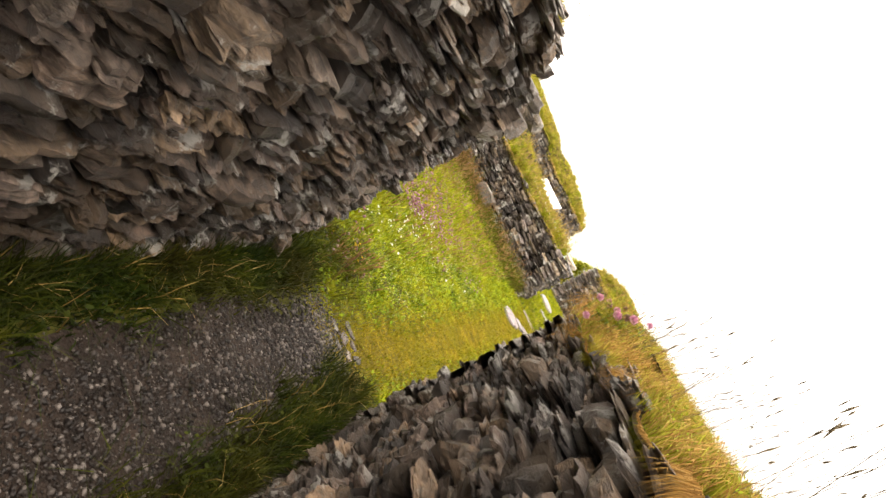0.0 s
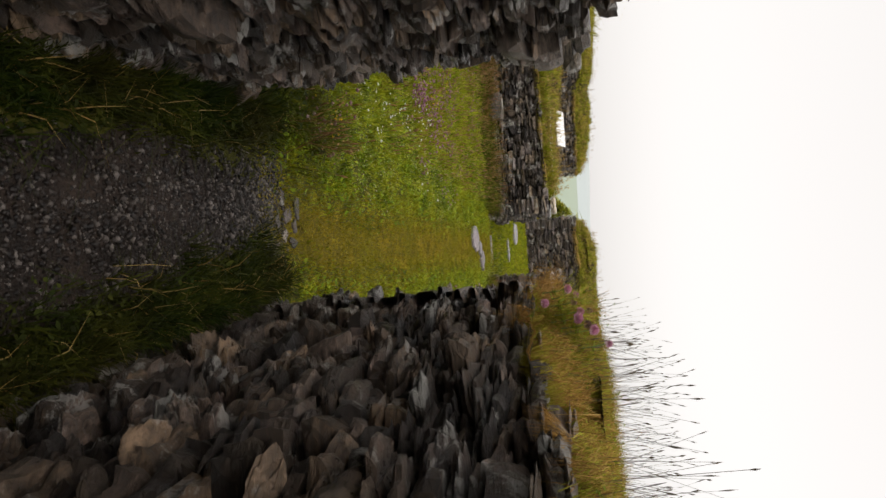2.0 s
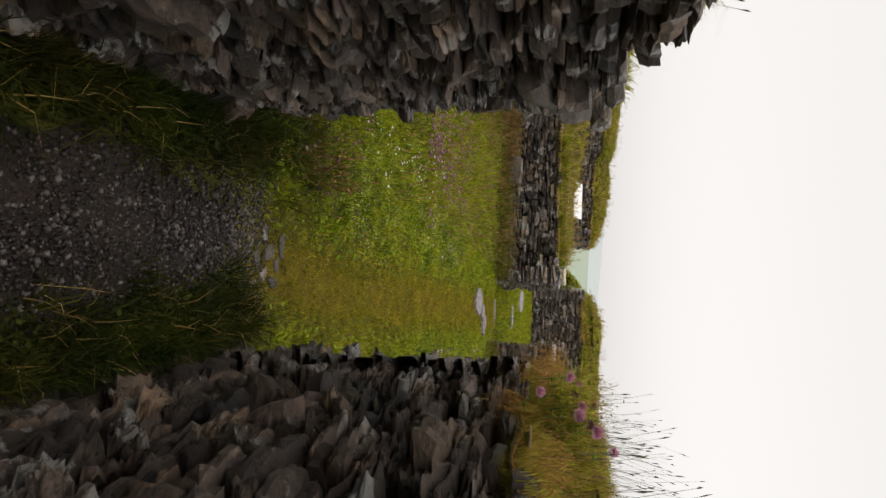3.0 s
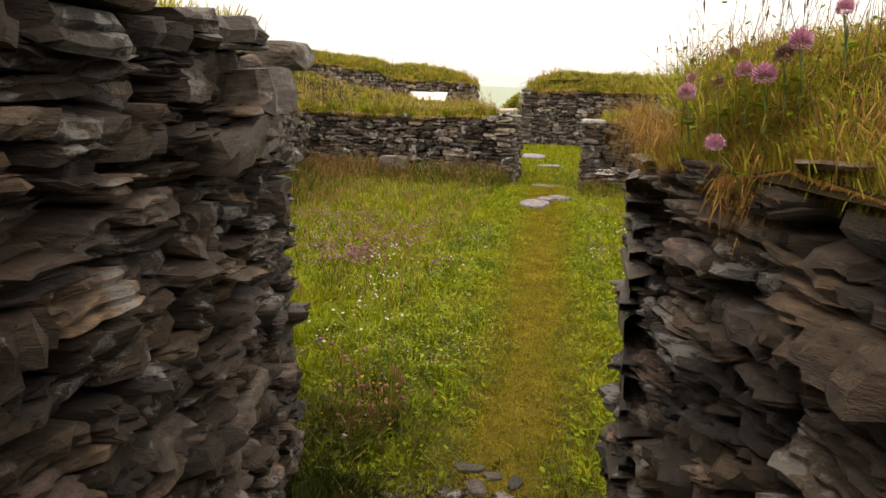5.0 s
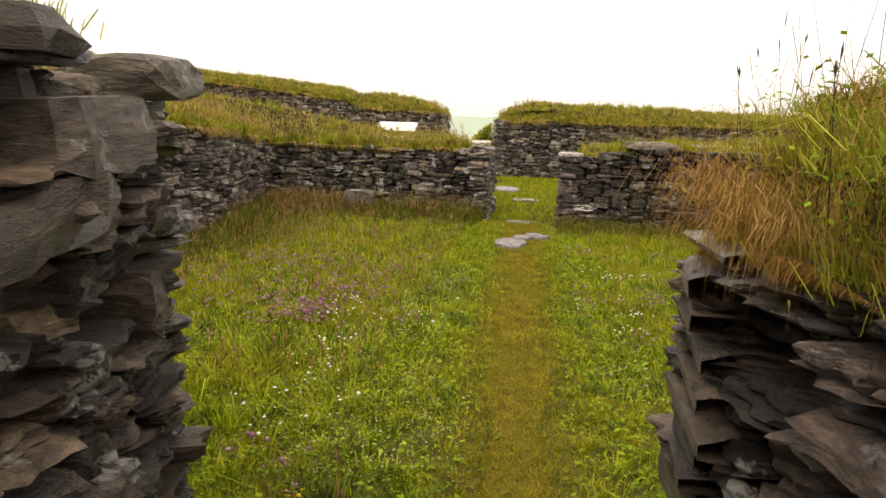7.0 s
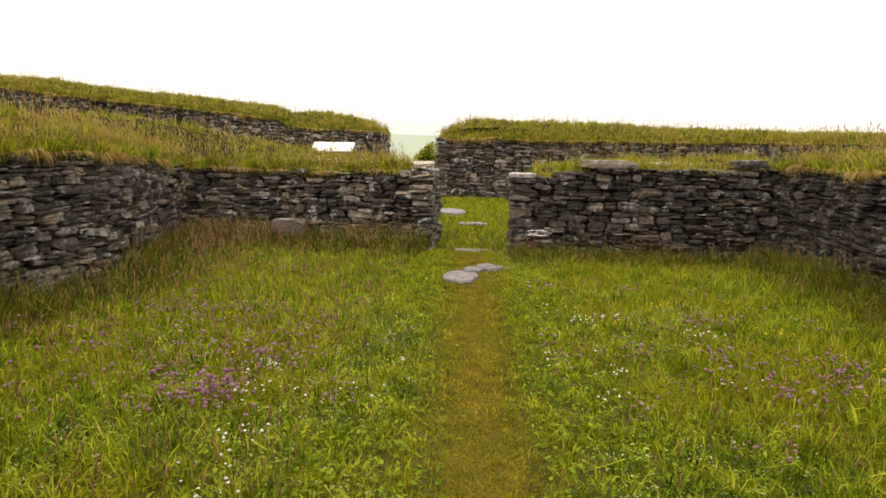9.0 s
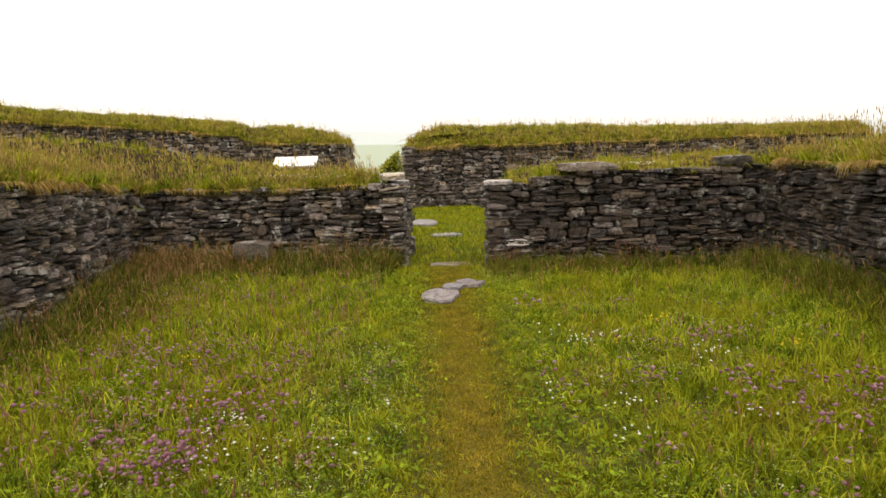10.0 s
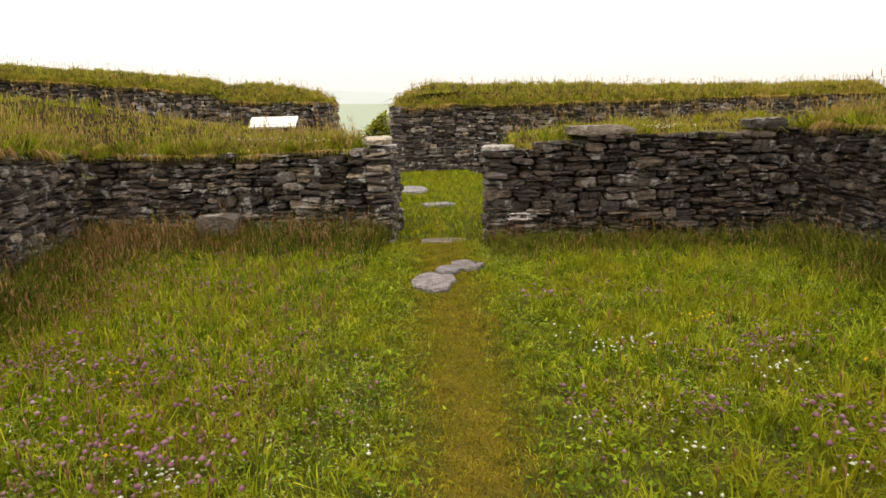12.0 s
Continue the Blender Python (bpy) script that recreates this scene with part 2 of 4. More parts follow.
def make_gravel():
    """The gravel floor of the passage, ragged where it meets the grass."""
    verts, faces = [], []
    ys = list(np.arange(-14.5, -8.2, 0.1))
    cols = 15
    for y in ys:
        end = max(0.0, min(1.0, (-8.35 - y) / 0.8))
        mid = (left_line(y) + right_line(y)) / 2 + 0.06
        half = (0.25 + 0.13 * end) * (1 + 0.15 * soft_noise(0, y, 3, 2)) * (0.08 + 0.92 * end)
        for i in range(cols):
            u = i / (cols - 1) * 2 - 1
            x = mid + u * half
            edge = 1 - abs(u) ** 6
            jag = (1 - end) * 0.35 * soft_noise(u * 1.7, 3.0, 1.0, 2.0)
            verts.append((x, y + jag, ground_z(x, y) + 0.012 * edge + 0.006 * soft_noise(x, y, 9, 1) - 0.004))
    for j in range(len(ys) - 1):
        for i in range(cols - 1):
            a = j * cols + i
            faces.append((a, a + 1, a + cols + 1, a + cols))
    g = mesh_object("gravel_path", verts, faces, GRAVEL, smooth=True)
    tagged(g, "grey-brown gravel floor of the entrance passage", "path", kind="structure")


make_gravel()


def make_footpath():
    """The trodden line through the meadow, ragged at its edges."""
    verts, faces, ys, cols = [], [], list(np.arange(-8.6, 5.01, 0.1)), 11
    for y in ys:
        half = 0.18 + 0.1 * soft_noise(1, y, 1.7, 6) if y < 0.2 else 0.1
        for i in range(cols):
            u = i / (cols - 1) * 2 - 1
            x = path_x(y) + u * half + 0.04 * soft_noise(u, y, 4, 8)
            verts.append((x, y, ground_z(x, y) + 0.01 * (1 - abs(u) ** 4) - 0.004))
    for j in range(len(ys) - 1):
        for i in range(cols - 1):
            a = j * cols + i
            faces.append((a, a + 1, a + cols + 1, a + cols))
    tagged(mesh_object("footpath", verts, faces, PATH_EARTH, smooth=True), "trodden olive-brown footpath through the meadow", "path", kind="structure")


make_footpath()


# ---- stones ----
def stone_mesh(k, layers=(1, 2, 2, 3)):
    """A split slab one metre long, to be scaled: an uneven front of stepped layers between ragged beds."""
    r = random.Random(100 + k)
    count, n = r.choice(layers), 8
    xs = [-0.5 + (i + (r.uniform(-0.3, 0.3) if 0 < i < n - 1 else 0)) / (n - 1) for i in range(n)]
    ends = r.uniform(0.3, 0.9), r.uniform(0.3, 0.9)
    lift = r.uniform(-0.25, 0.25), r.uniform(-0.25, 0.25)
    low, high = [], []
    for i in range(n):
        side, f, m = int(i > 2), 1.0, 0.0
        if i in (0, n - 1):
            f, m = ends[side], lift[side] * (1 - ends[side])
        elif i in (1, n - 2):
            f = 0.3 * ends[side] + 0.7
        low.append(m - 0.5 * f + r.uniform(-0.06, 0.09))
        high.append(m + 0.5 * f - r.uniform(-0.05, 0.12))
    cuts = [0.0] + sorted(r.uniform(0.2, 0.85) for _ in range(count - 1)) + [1.0]
    lean, yaw = r.uniform(-0.16, 0.16), r.uniform(-0.12, 0.12)
    levels = []
    for a, b in zip(cuts, cuts[1:]):
        back, trim = r.uniform(-0.02, 0.18) if count > 1 else 0.0, (r.uniform(0, 0.1), r.uniform(0, 0.1))
        jag = [r.uniform(-0.06, 0.06) for _ in xs]
        for t, chamfer in ((a + 0.01, 0.015), ((a + b) / 2, -0.015), (b - 0.01, 0.035)):
            row = []
            for i, x in enumerate(xs):
                x = x + (trim[0] if i == 0 else -trim[1] if i == n - 1 else 0) + r.uniform(-0.02, 0.02)
                z = low[i] + (high[i] - low[i]) * t + r.uniform(-0.025, 0.025)
                y = -0.5 + back + jag[i] + chamfer + lean * z + yaw * x + (r.uniform(0.03, 0.18) if i in (0, n - 1) else 0) + r.uniform(-0.025, 0.025)
                row.append((x, y, z))
            levels.append(row)
    verts = [v for row in levels for v in row]
    h = len(levels)
    faces = [(j * n + i, j * n + i + 1, (j + 1) * n + i + 1, (j + 1) * n + i) for j in range(h - 1) for i in range(n - 1)]
    b, t = len(verts), (h - 1) * n
    verts += [(x, 0.5, low[i] * 0.9) for i, x in enumerate(xs)] + [(x, 0.5, high[i] * 0.9) for i, x in enumerate(xs)]
    for i in range(n - 1):
        faces.append((b + i, b + i + 1, i + 1, i))
        faces.append((t + i, t + i + 1, b + n + i + 1, b + n + i))
    faces.append(tuple([j * n for j in range(h)] + [b + n, b]))
    faces.append(tuple([j * n + n - 1 for j in reversed(range(h))] + [b + n - 1, b + 2 * n - 1]))
    return verts, faces


STONES = [stone_mesh(k) for k in range(28)]


BROKEN = [stone_mesh(50 + k, (1, 2, 3, 3, 4)) for k in range(28)]
SINGLE = [k for k, (verts, faces) in enumerate(BROKEN) if len(verts) == 40]
stone_data = {}


def stone_block(k, mat, shapes):
    """Mesh data shared by all the stones of one shape and material."""
    key = (k, mat.name, shapes is BROKEN)
    if key not in stone_data:
        me = bpy.data.meshes.new("stone")
        me.from_pydata(shapes[k][0], [], shapes[k][1])
        me.materials.append(mat)
        stone_data[key] = me
    return stone_data[key]


def course_stones(length, top, seed, course, run, panel, foot=-0.15):
    """Stones of one face as (s, z, long, high): panels of uneven courses that break joint with one another."""
    r = random.Random(seed)
    out = []
    s = 0.0
    while s < length:
        w = min(r.uniform(*panel), length - s)
        if length - s - w < 0.12:
            w = length - s
        z = foot + r.uniform(-0.05, 0)
        limit = max(top(s), top(s + w / 2), top(s + w))
        while z < limit - 0.02:
            h = min(r.uniform(*course) * r.choice((0.6, 0.8, 1, 1, 1.4)), max(0.025, limit - z))
            a = s - r.uniform(0, 0.06)
            while a < s + w - 0.01:
                b = r.uniform(*run) * (0.75 + 3.5 * h)
                if s + w - a - b < 0.06:
                    b = s + w - a + r.uniform(0, 0.04)
                if z + 0.6 * h > top(a + b / 2):
                    a += b
                    continue
                if r.random() < 0.14 and h > 0.05:
                    out.append((a + b / 2, z + h * 0.27, b, h * 0.5))
                    out.append((a + b / 2 + r.uniform(-0.02, 0.02), z + h * 0.76, b, h * 0.48))
                else:
                    out.append((a + b / 2, z + h / 2, b, h))
                a += b
            z += h
        s += w
    return out


def lay_face(wall, p0, p1, top, seed, mat, course, run, panel, rough, batter=0.0, singles=300, near=None, depth=0.24, foot=-0.15, shapes=STONES):
    """Clads the face from p0 to p1 (its outside on the right hand) with stones; the nearest are objects of their own."""
    r = random.Random(seed)
    p0, p1 = Vector((*p0, 0)), Vector((*p1, 0))
    along = (p1 - p0).normalized()
    out = Vector((along.y, -along.x, 0))
    turn = math.atan2(along.y, along.x)
    placed = []
    for s, z, w, h in course_stones((p1 - p0).length, top, seed, course, run, panel, foot):
        d = depth * r.uniform(0.8, 1.15)
        proud = r.gauss(0, rough) * (1.8 if r.random() < 0.12 else 1)
        p = p0 + along * s + out * (proud - d / 2 + 0.015 - batter * z)
        p.z = z
        m = Matrix.Translation(p) @ Matrix.Rotation(turn + r.gauss(0, 0.05), 4, "Z") @ Matrix.Rotation(r.gauss(0, 0.05), 4, "Y") @ Matrix.Rotation(r.gauss(0, 0.07), 4, "X")
        m = m @ Matrix.Diagonal((w * r.uniform(0.96, 1.06), d, h * r.uniform(0.86, 1.14), 1))
        if r.random() < 0.5:
            m = m @ Matrix.Rotation(math.pi, 4, "Y")
        placed.append((p, m, r.randrange(len(STONES))))
    if near:
        placed.sort(key=lambda q: (q[0] - Vector(near)).length)
    for p, m, k in placed[:singles]:
        ob = new("stone", stone_block(k, mat, shapes))
        ob.parent = wall
        ob.matrix_local = m
    rest = placed[singles:]
    if rest:
        verts, faces = [], []
        for p, m, k in rest:
            b = len(verts)
            verts += [m @ Vector(v) for v in shapes[k][0]]
            faces += [tuple(b + i for i in f) for f in shapes[k][1]]
        ob = mesh_object("stonework", verts, faces, mat, wall)
        tagged(ob, kind="stuff")


def wall_core(name, label, outline, top, clad, inset=0.12):
    """The earth and rubble heart of a wall: its plan outline, drawn in behind the stones, raised to just under its top."""
    n = len(outline)
    pts = []
    for i in range(n):
        a, b, c = (Vector(outline[(i + k) % n]) for k in (-1, 0, 1))
        e, f = (b - a).normalized(), (c - b).normalized()
        inward = Vector((-e.y - f.y, e.x + f.x))
        inward /= max(0.4, inward.length_squared / 2)
        pts.append(b + inward * inset)
    dense, bare = [], []
    for i in range(n):
        a, b = pts[i], pts[(i + 1) % n]
        k = max(1, int((b - a).length / 0.5))
        dense += [a.lerp(b, j / k) for j in range(k)]
        bare += [i in clad] * k
    m = len(dense)
    verts = [(p.x, p.y, -0.35) for p in dense] + [(p.x, p.y, top(p.x, p.y) - 0.05) for p in dense]
    faces = [(i, (i + 1) % m, m + (i + 1) % m, m + i) for i in range(m)] + [tuple(range(m, 2 * m))]
    ob = mesh_object(name, verts, faces, SOIL)
    ob.data.materials.append(BANK)
    for i, f in enumerate(ob.data.polygons):
        f.material_index = 0 if i < m and bare[i] else 1
    return tagged(ob, label, "wall", kind="structure")


def lerp_table(v, table):
    """Straight lines between (position, value) rows."""
    if v <= table[0][0]:
        return table[0][1]
    for (a, p), (b, q) in zip(table, table[1:]):
        if v <= b:
            return p + (q - p) * (v - a) / (b - a)
    return table[-1][1]


# heights of the stonework
def top_pass_left(x, y):
    return lerp_table(y, [(-9.36, 1.74), (-9.24, 1.56), (-8.9, 1.53), (-8.2, 1.5)])


def top_pass_right(x, y):
    return lerp_table(y, [(-10.9, 1.48), (-10.2, 1.45), (-9.5, 1.36), (-8.6, 1.29)])


def top_gap_left(x, y):
    return lerp_table(x, [(-3.4, 1.06), (-1.6, 1.02), (-0.4, 1.05), (0.05, 1.04)])


def top_gap_right(x, y):
    return lerp_table(x, [(1.05, 0.98), (1.6, 1.04), (2.2, 1.12), (3.0, 1.1), (4.3, 1.14)])


def top_side_left(x, y):
    return lerp_table(y, [(-8, 1.4), (-3, 1.28), (0, 1.08)])


def top_side_right(x, y):
    return lerp_table(y, [(-8, 1.3), (-2.5, 1.2), (0, 1.14)])


def top_far_right(x, y):
    return 1.46


def top_far_left(x, y):
    return lerp_table(x, [(-16, 2.95), (-10.5, 2.43), (-5.3, 1.9), (-5.1, 1.72), (-2.6, 1.6)])


def build_wall(name, label, outline, clad, top, mat, course, run, panel, rough, singles, near, batter=0.03, foot=-0.15, shapes=STONES):
    core = wall_core(name, label, outline, top, clad)
    n = len(outline)
    for i in clad:
        a, b = Vector(outline[i]), Vector(outline[(i + 1) % n])
        length = (b - a).length

        def height(s, a=a, b=b, length=length):
            p = a.lerp(b, max(0, min(1, s / length)))
            return top(p.x, p.y)
        lay_face(core, a, b, height, 31 * i + len(name) * 7, mat, course, run, panel, rough, batter, singles[clad.index(i)], near, foot=foot, shapes=shapes)
    return core


ROUGH = dict(course=(0.025, 0.088), run=(0.09, 0.3), panel=(0.3, 0.8), rough=0.02, batter=0.0, shapes=BROKEN)
NEAT = dict(course=(0.035, 0.09), run=(0.1, 0.32), panel=(0.4, 1.0), rough=0.012)
build_wall("wall_passage_west", "dark rough drystone wall of the entrance passage", [(1.57, -14), (left_line(-8.85) - 0.05, -8.85), (0.36, -8.28), (-3.0, -7.95), (-3.0, -14)], [0, 1, 2], top_pass_left, SLATE_DRY, **ROUGH, singles=[240, 60, 0], near=(0.6, -9.3, 0.9))
build_wall("wall_passage_east", "dark rough drystone wall with turf and clover on top", [(4.7, -8.2), (1.5, -8.42), (right_line(-14), -14), (4.7, -14)], [0, 1], top_pass_right, SLATE, **ROUGH, singles=[0, 300], near=(1.6, -9.3, 0.9))
build_wall("wall_gap_west", "coursed drystone wall with overhanging turf beside a gap", [(-3.35, 0.02), (0.02, 0.0), (0.06, 0.75), (-3.4, 1.6)], [0, 1], top_gap_left, SLATE_FAR, **NEAT, singles=[270, 30], near=(-1, 0, 0.6))
build_wall("wall_gap_east", "dark coursed drystone wall with patchy turf on top", [(1.05, 0.75), (1.06, 0.0), (4.35, -0.05), (4.6, 0.8)], [0, 1], top_gap_right, SLATE_WET, **NEAT, singles=[20, 280], near=(2, 0, 0.6))
build_wall("wall_side_west", "lichened drystone side wall under rough turf", [(-3.3, -8.3), (-2.8, -2.6), (-3.35, 0.1), (-4.6, 0.4), (-4.6, -8.3)], [0, 1], top_side_left, SLATE_FAR, **NEAT, singles=[0, 200], near=(-3, -1, 0.6))
build_wall("wall_side_east", "lichened drystone side wall with mossy turf", [(4.3, 0.02), (4.5, -2.4), (4.6, -8.3), (6, -8.3), (6, 0.4)], [0, 1], top_side_right, SLATE_WET, **NEAT, singles=[200, 0], near=(4.4, -1, 0.6))
build_wall("wall_far_east", "long grey drystone wall under a mound of turf", [(-0.8, 7.6), (11.5, 10.6), (11.5, 13), (-1.0, 9.2)], [0, 3], top_far_right, SLATE_FAR, **NEAT, singles=[260, 20], near=(1, 8, 0.8))
build_wall("wall_far_west", "distant drystone wall stepping up a grassy bank", [(-16, 6.4), (-5.2, 9.35), (-2.6, 9.6), (-2.6, 11.2), (-16, 9)], [0, 1, 2], top_far_left, SLATE_FAR, **NEAT, singles=[60, 180, 20], near=(-3.5, 9.5, 1.4), foot=0.7)


# ---- turf on the walls ----
def turf_strip(name, label, line, profile, seed, droop=0.03):
    """Sod along a line (its edge on the right hand): profile(s, u) gives the height at u metres in from the edge."""
    pts = []
    for (ax, ay), (bx, by) in zip(line, line[1:]):
        k = max(2, int(math.hypot(bx - ax, by - ay) / 0.12))
        pts += [Vector((ax + (bx - ax) * j / k, ay + (by - ay) * j / k)) for j in range(k)]
    pts.append(Vector(line[-1]))
    us = [-0.02, 0.0, 0.05, 0.12, 0.25, 0.45, 0.7, 1.0, 1.4]
    verts, tops = [], []
    for i, p in enumerate(pts):
        e = (pts[min(i + 1, len(pts) - 1)] - pts[max(i - 1, 0)]).normalized()
        inn = Vector((-e.y, e.x))
        for j, u in enumerate(us):
            shift = 0.03 * soft_noise(p.x, p.y, 4, seed) if j < 4 else 0
            q = p + inn * (u + shift)
            z = profile(p.x, p.y, max(u, 0.0)) + 0.035 * soft_noise(q.x, q.y, 3, seed) + (0.05 * soft_noise(q.x, q.y, 0.9, seed + 4) if seed > 2.5 else 0) + 0.02 * soft_noise(q.x, q.y, 8, seed + 2)
            if j == 0:
                z -= (0.02 if seed < 2.5 else droop + 0.05) + 0.04 * soft_noise(q.x, q.y, 5, seed)
            verts.append((q.x, q.y, z))
    w = len(us)
    faces = [(i * w + j, (i + 1) * w + j, (i + 1) * w + j + 1, i * w + j + 1) for i in range(len(pts) - 1) for j in range(w - 1)]
    ob = mesh_object(name, verts, faces, TURF_SOIL, smooth=True)
    tagged(ob, label, "turf", kind="structure")
    return np.array(verts).reshape(len(pts), w, 3)


def t_pass_left(x, y, u):
    return top_pass_left(x, y) - 0.01 + 0.1 * min(1, u / 0.3)


def t_pass_right(x, y, u):
    edge = top_pass_right(x, y) - 0.01
    return edge + max(0.05, 1.49 - edge) * min(1, u / 0.13) + 0.03 * min(1, u / 0.4)


def t_gap_left(x, y, u):
    rise = lerp_table(x, [(-5.1, 0.62), (-2.95, 0.32), (-1.6, 0.1), (-0.8, 0.02), (-0.3, 0.0)])
    return top_gap_left(x, y) + 0.0 + 0.06 * min(1, u / 0.15) + rise * min(1, max(0, u - 0.1) / 0.8)


def t_gap_right(x, y, u):
    return top_gap_right(x, y) - 0.02 + 0.07 * min(1, u / 0.3) + lerp_table(x, [(2, 0.0), (5.3, 0.1)]) * min(1, u)


def t_side_left(x, y, u):
    return top_side_left(x, y) + 0.03 + 0.08 * min(1, u / 0.2) + 0.36 * min(1, u / 1.2)


def t_side_right(x, y, u):
    return top_side_right(x, y) + 0.03 + 0.1 * min(1, u / 0.3) + 0.08 * min(1, u)


def t_far_right(x, y, u):
    return 1.46 + 0.14 * min(1, u / 0.2) + lerp_table(x, [(-0.8, 0.1), (0.3, 0.28), (6, 0.16), (9, 0.1)]) * min(1, u / 0.7)


def t_far_left(x, y, u):
    return top_far_left(x, y) + 0.08 * min(1, u / 0.2) + lerp_table(x, [(-10, 0.22), (-5.3, 0.22), (-4.6, 0.36), (-3.3, 0.24), (-2.6, 0.02)]) * min(1, u / 0.7)


SODS = [
    (turf_strip("turf_passage_west", "green turf growing on the passage wall", [(left_line(-14) - 0.12, -14), (left_line(-9) - 0.16, -9.0), (0.2, -8.75), (-3, -8.3)], t_pass_left, 1.0), 1.0, 0.5),
    (turf_strip("turf_passage_east", "thick turf with dead straw on the passage wall", [(4.6, -8.3), (1.62, -8.45), (1.53, -8.53), (right_line(-9) + 0.06, -9.0), (right_line(-14) + 0.08, -14)], t_pass_right, 2.0), 1.0, 1.0),
    (turf_strip("turf_gap_west", "overhanging yellow-green turf along the gap wall", [(-5.8, 0.05), (-0.42, 0.05), (-0.36, 0.6)], t_gap_left, 3.0), 0.8, 0.7),
    (turf_strip("turf_gap_east", "low patchy turf along the gap wall", [(1.3, 0.2), (4.4, 0.05)], t_gap_right, 4.0), 0.55, 0.5),
    (turf_strip("turf_side_west", "rank turf bank on the side wall", [(-3.25, -8.3), (-2.85, -2.6), (-3.4, 0.1)], t_side_left, 5.0), 0.9, 0.8),
    (turf_strip("turf_side_east", "straw-coloured turf on the side wall", [(4.35, 0.05), (4.55, -2.4), (4.65, -8.3)], t_side_right, 6.0), 0.9, 0.8),
    (turf_strip("turf_far_east", "rounded turf mound on the long wall", [(-0.85, 9.2), (-0.7, 7.75), (-0.3, 7.75), (11.4, 10.6)], t_far_right, 7.0), 1.15, 0.5),
    (turf_strip("turf_far_west", "turf capping the distant wall", [(-16, 6.45), (-5.2, 9.4), (-2.65, 9.65), (-2.7, 11.2)], t_far_left, 8.0), 1.15, 0.5),
]


# ---- grass ----
def blades(name, pos, height, width, lean, mat, label, category="grass", out=None, seed=1):
    """Many bent blades in one mesh; out leans them a way of their own."""
    r = np.random.default_rng(seed)
    n = len(pos)
    h = height * r.uniform(0.55, 1.25, n)
    a = r.uniform(0, math.tau, n)
    side = np.stack([np.cos(a), np.sin(a), np.zeros(n)], 1)
    b = r.uniform(0, math.tau, n)
    tip = np.stack([np.cos(b), np.sin(b), np.zeros(n)], 1) * (lean * r.uniform(0.2, 1.3, n))[:, None]
    if out is not None:
        tip = tip + out
    up = np.array([0, 0, 1.0])
    w = (width * r.uniform(0.6, 1.3, n))[:, None]
    mid = pos + up * (h * 0.55)[:, None] + tip * (h * 0.28)[:, None]
    drop = 1 - 0.35 * np.minimum(1.6, np.linalg.norm(tip, axis=1)) ** 2
    end = pos + up * (h * drop)[:, None] + tip * h[:, None]
    v = np.stack([pos - side * w, pos + side * w, mid - side * w * 0.75, mid + side * w * 0.75, end], 1).reshape(-1, 3)
    k = (np.arange(n) * 5)[:, None]
    t = np.concatenate([k + [0, 1, 3], k + [0, 3, 2], k + [2, 3, 4]], 1).reshape(-1, 3)
    return tagged(array_object(name, v, t, mat), label, category, kind="stuff")


def hanging(name, pos, way, length, width, mat, label, seed):
    """Blades rooted at an edge that bend over it and hang."""
    r = np.random.default_rng(seed)
    n = len(pos)
    h = length * r.uniform(0.4, 1.3, n)
    a = r.uniform(0, math.tau, n)
    wild = np.stack([np.cos(a), np.sin(a), np.zeros(n)], 1) * r.uniform(0.1, 0.55, n)[:, None]
    d = way * r.uniform(0.3, 1.2, n)[:, None] + wild * 1.3
    up = np.array([0, 0, 1.0])
    b = r.uniform(0, math.tau, n)
    side = np.stack([np.cos(b), np.sin(b), np.zeros(n)], 1) * (width * r.uniform(0.6, 1.3, n))[:, None]
    curl = r.uniform(0.25, 1.0, n)[:, None]
    H = h[:, None]
    p1 = pos + d * H * 0.25 + up * H * 0.14 * (1.5 - curl)
    p2 = pos + d * H * 0.42 - up * H * 0.25 * curl
    p3 = pos + d * H * 0.5 - up * H * 0.85 * curl
    v = np.stack([pos - side, pos + side, p1 - side, p1 + side, p2 - side * 0.7, p2 + side * 0.7, p3], 1).reshape(-1, 3)
    k = (np.arange(n) * 7)[:, None]
    t = np.concatenate([k + [0, 1, 3], k + [0, 3, 2], k + [2, 3, 5], k + [2, 5, 4], k + [4, 5, 6]], 1).reshape(-1, 3)
    return tagged(array_object(name, v, t, mat), label, "grass", kind="stuff")


def tufts(name, centres, per, height, spread, width, lean, mat, label, seed):
    """Clumps of blades that splay from their middles."""
    r = np.random.default_rng(seed)
    n = len(centres)
    size = np.repeat(r.uniform(0.5, 1.4, n), per)
    off = r.normal(0, 1, (n * per, 2)) * (spread * size)[:, None]
    pos = np.repeat(centres, per, 0)
    pos[:, :2] += off
    out = np.zeros((n * per, 3))
    out[:, :2] = off / spread * lean * 0.5
    h = np.repeat(np.broadcast_to(height, n), per) * size
    return blades(name, pos, h, width, lean * 0.5, mat, label, out=out, seed=seed + 1)


def in_walls(x, y):
    """Where the walls stand, so that nothing grows there."""
    west = (y < -8.3) & (x < 0.715 - 0.19 * (y + 9.48) + 0.0)
    east = (y < -8.4) & (x > 1.64 - 0.2 * (y + 9.5))
    gap = (y > 0.03) & (y < 0.75 + 0.2 * np.maximum(0, -x)) & ((x < 0.04) | (x > 1.04))
    return west | east | gap


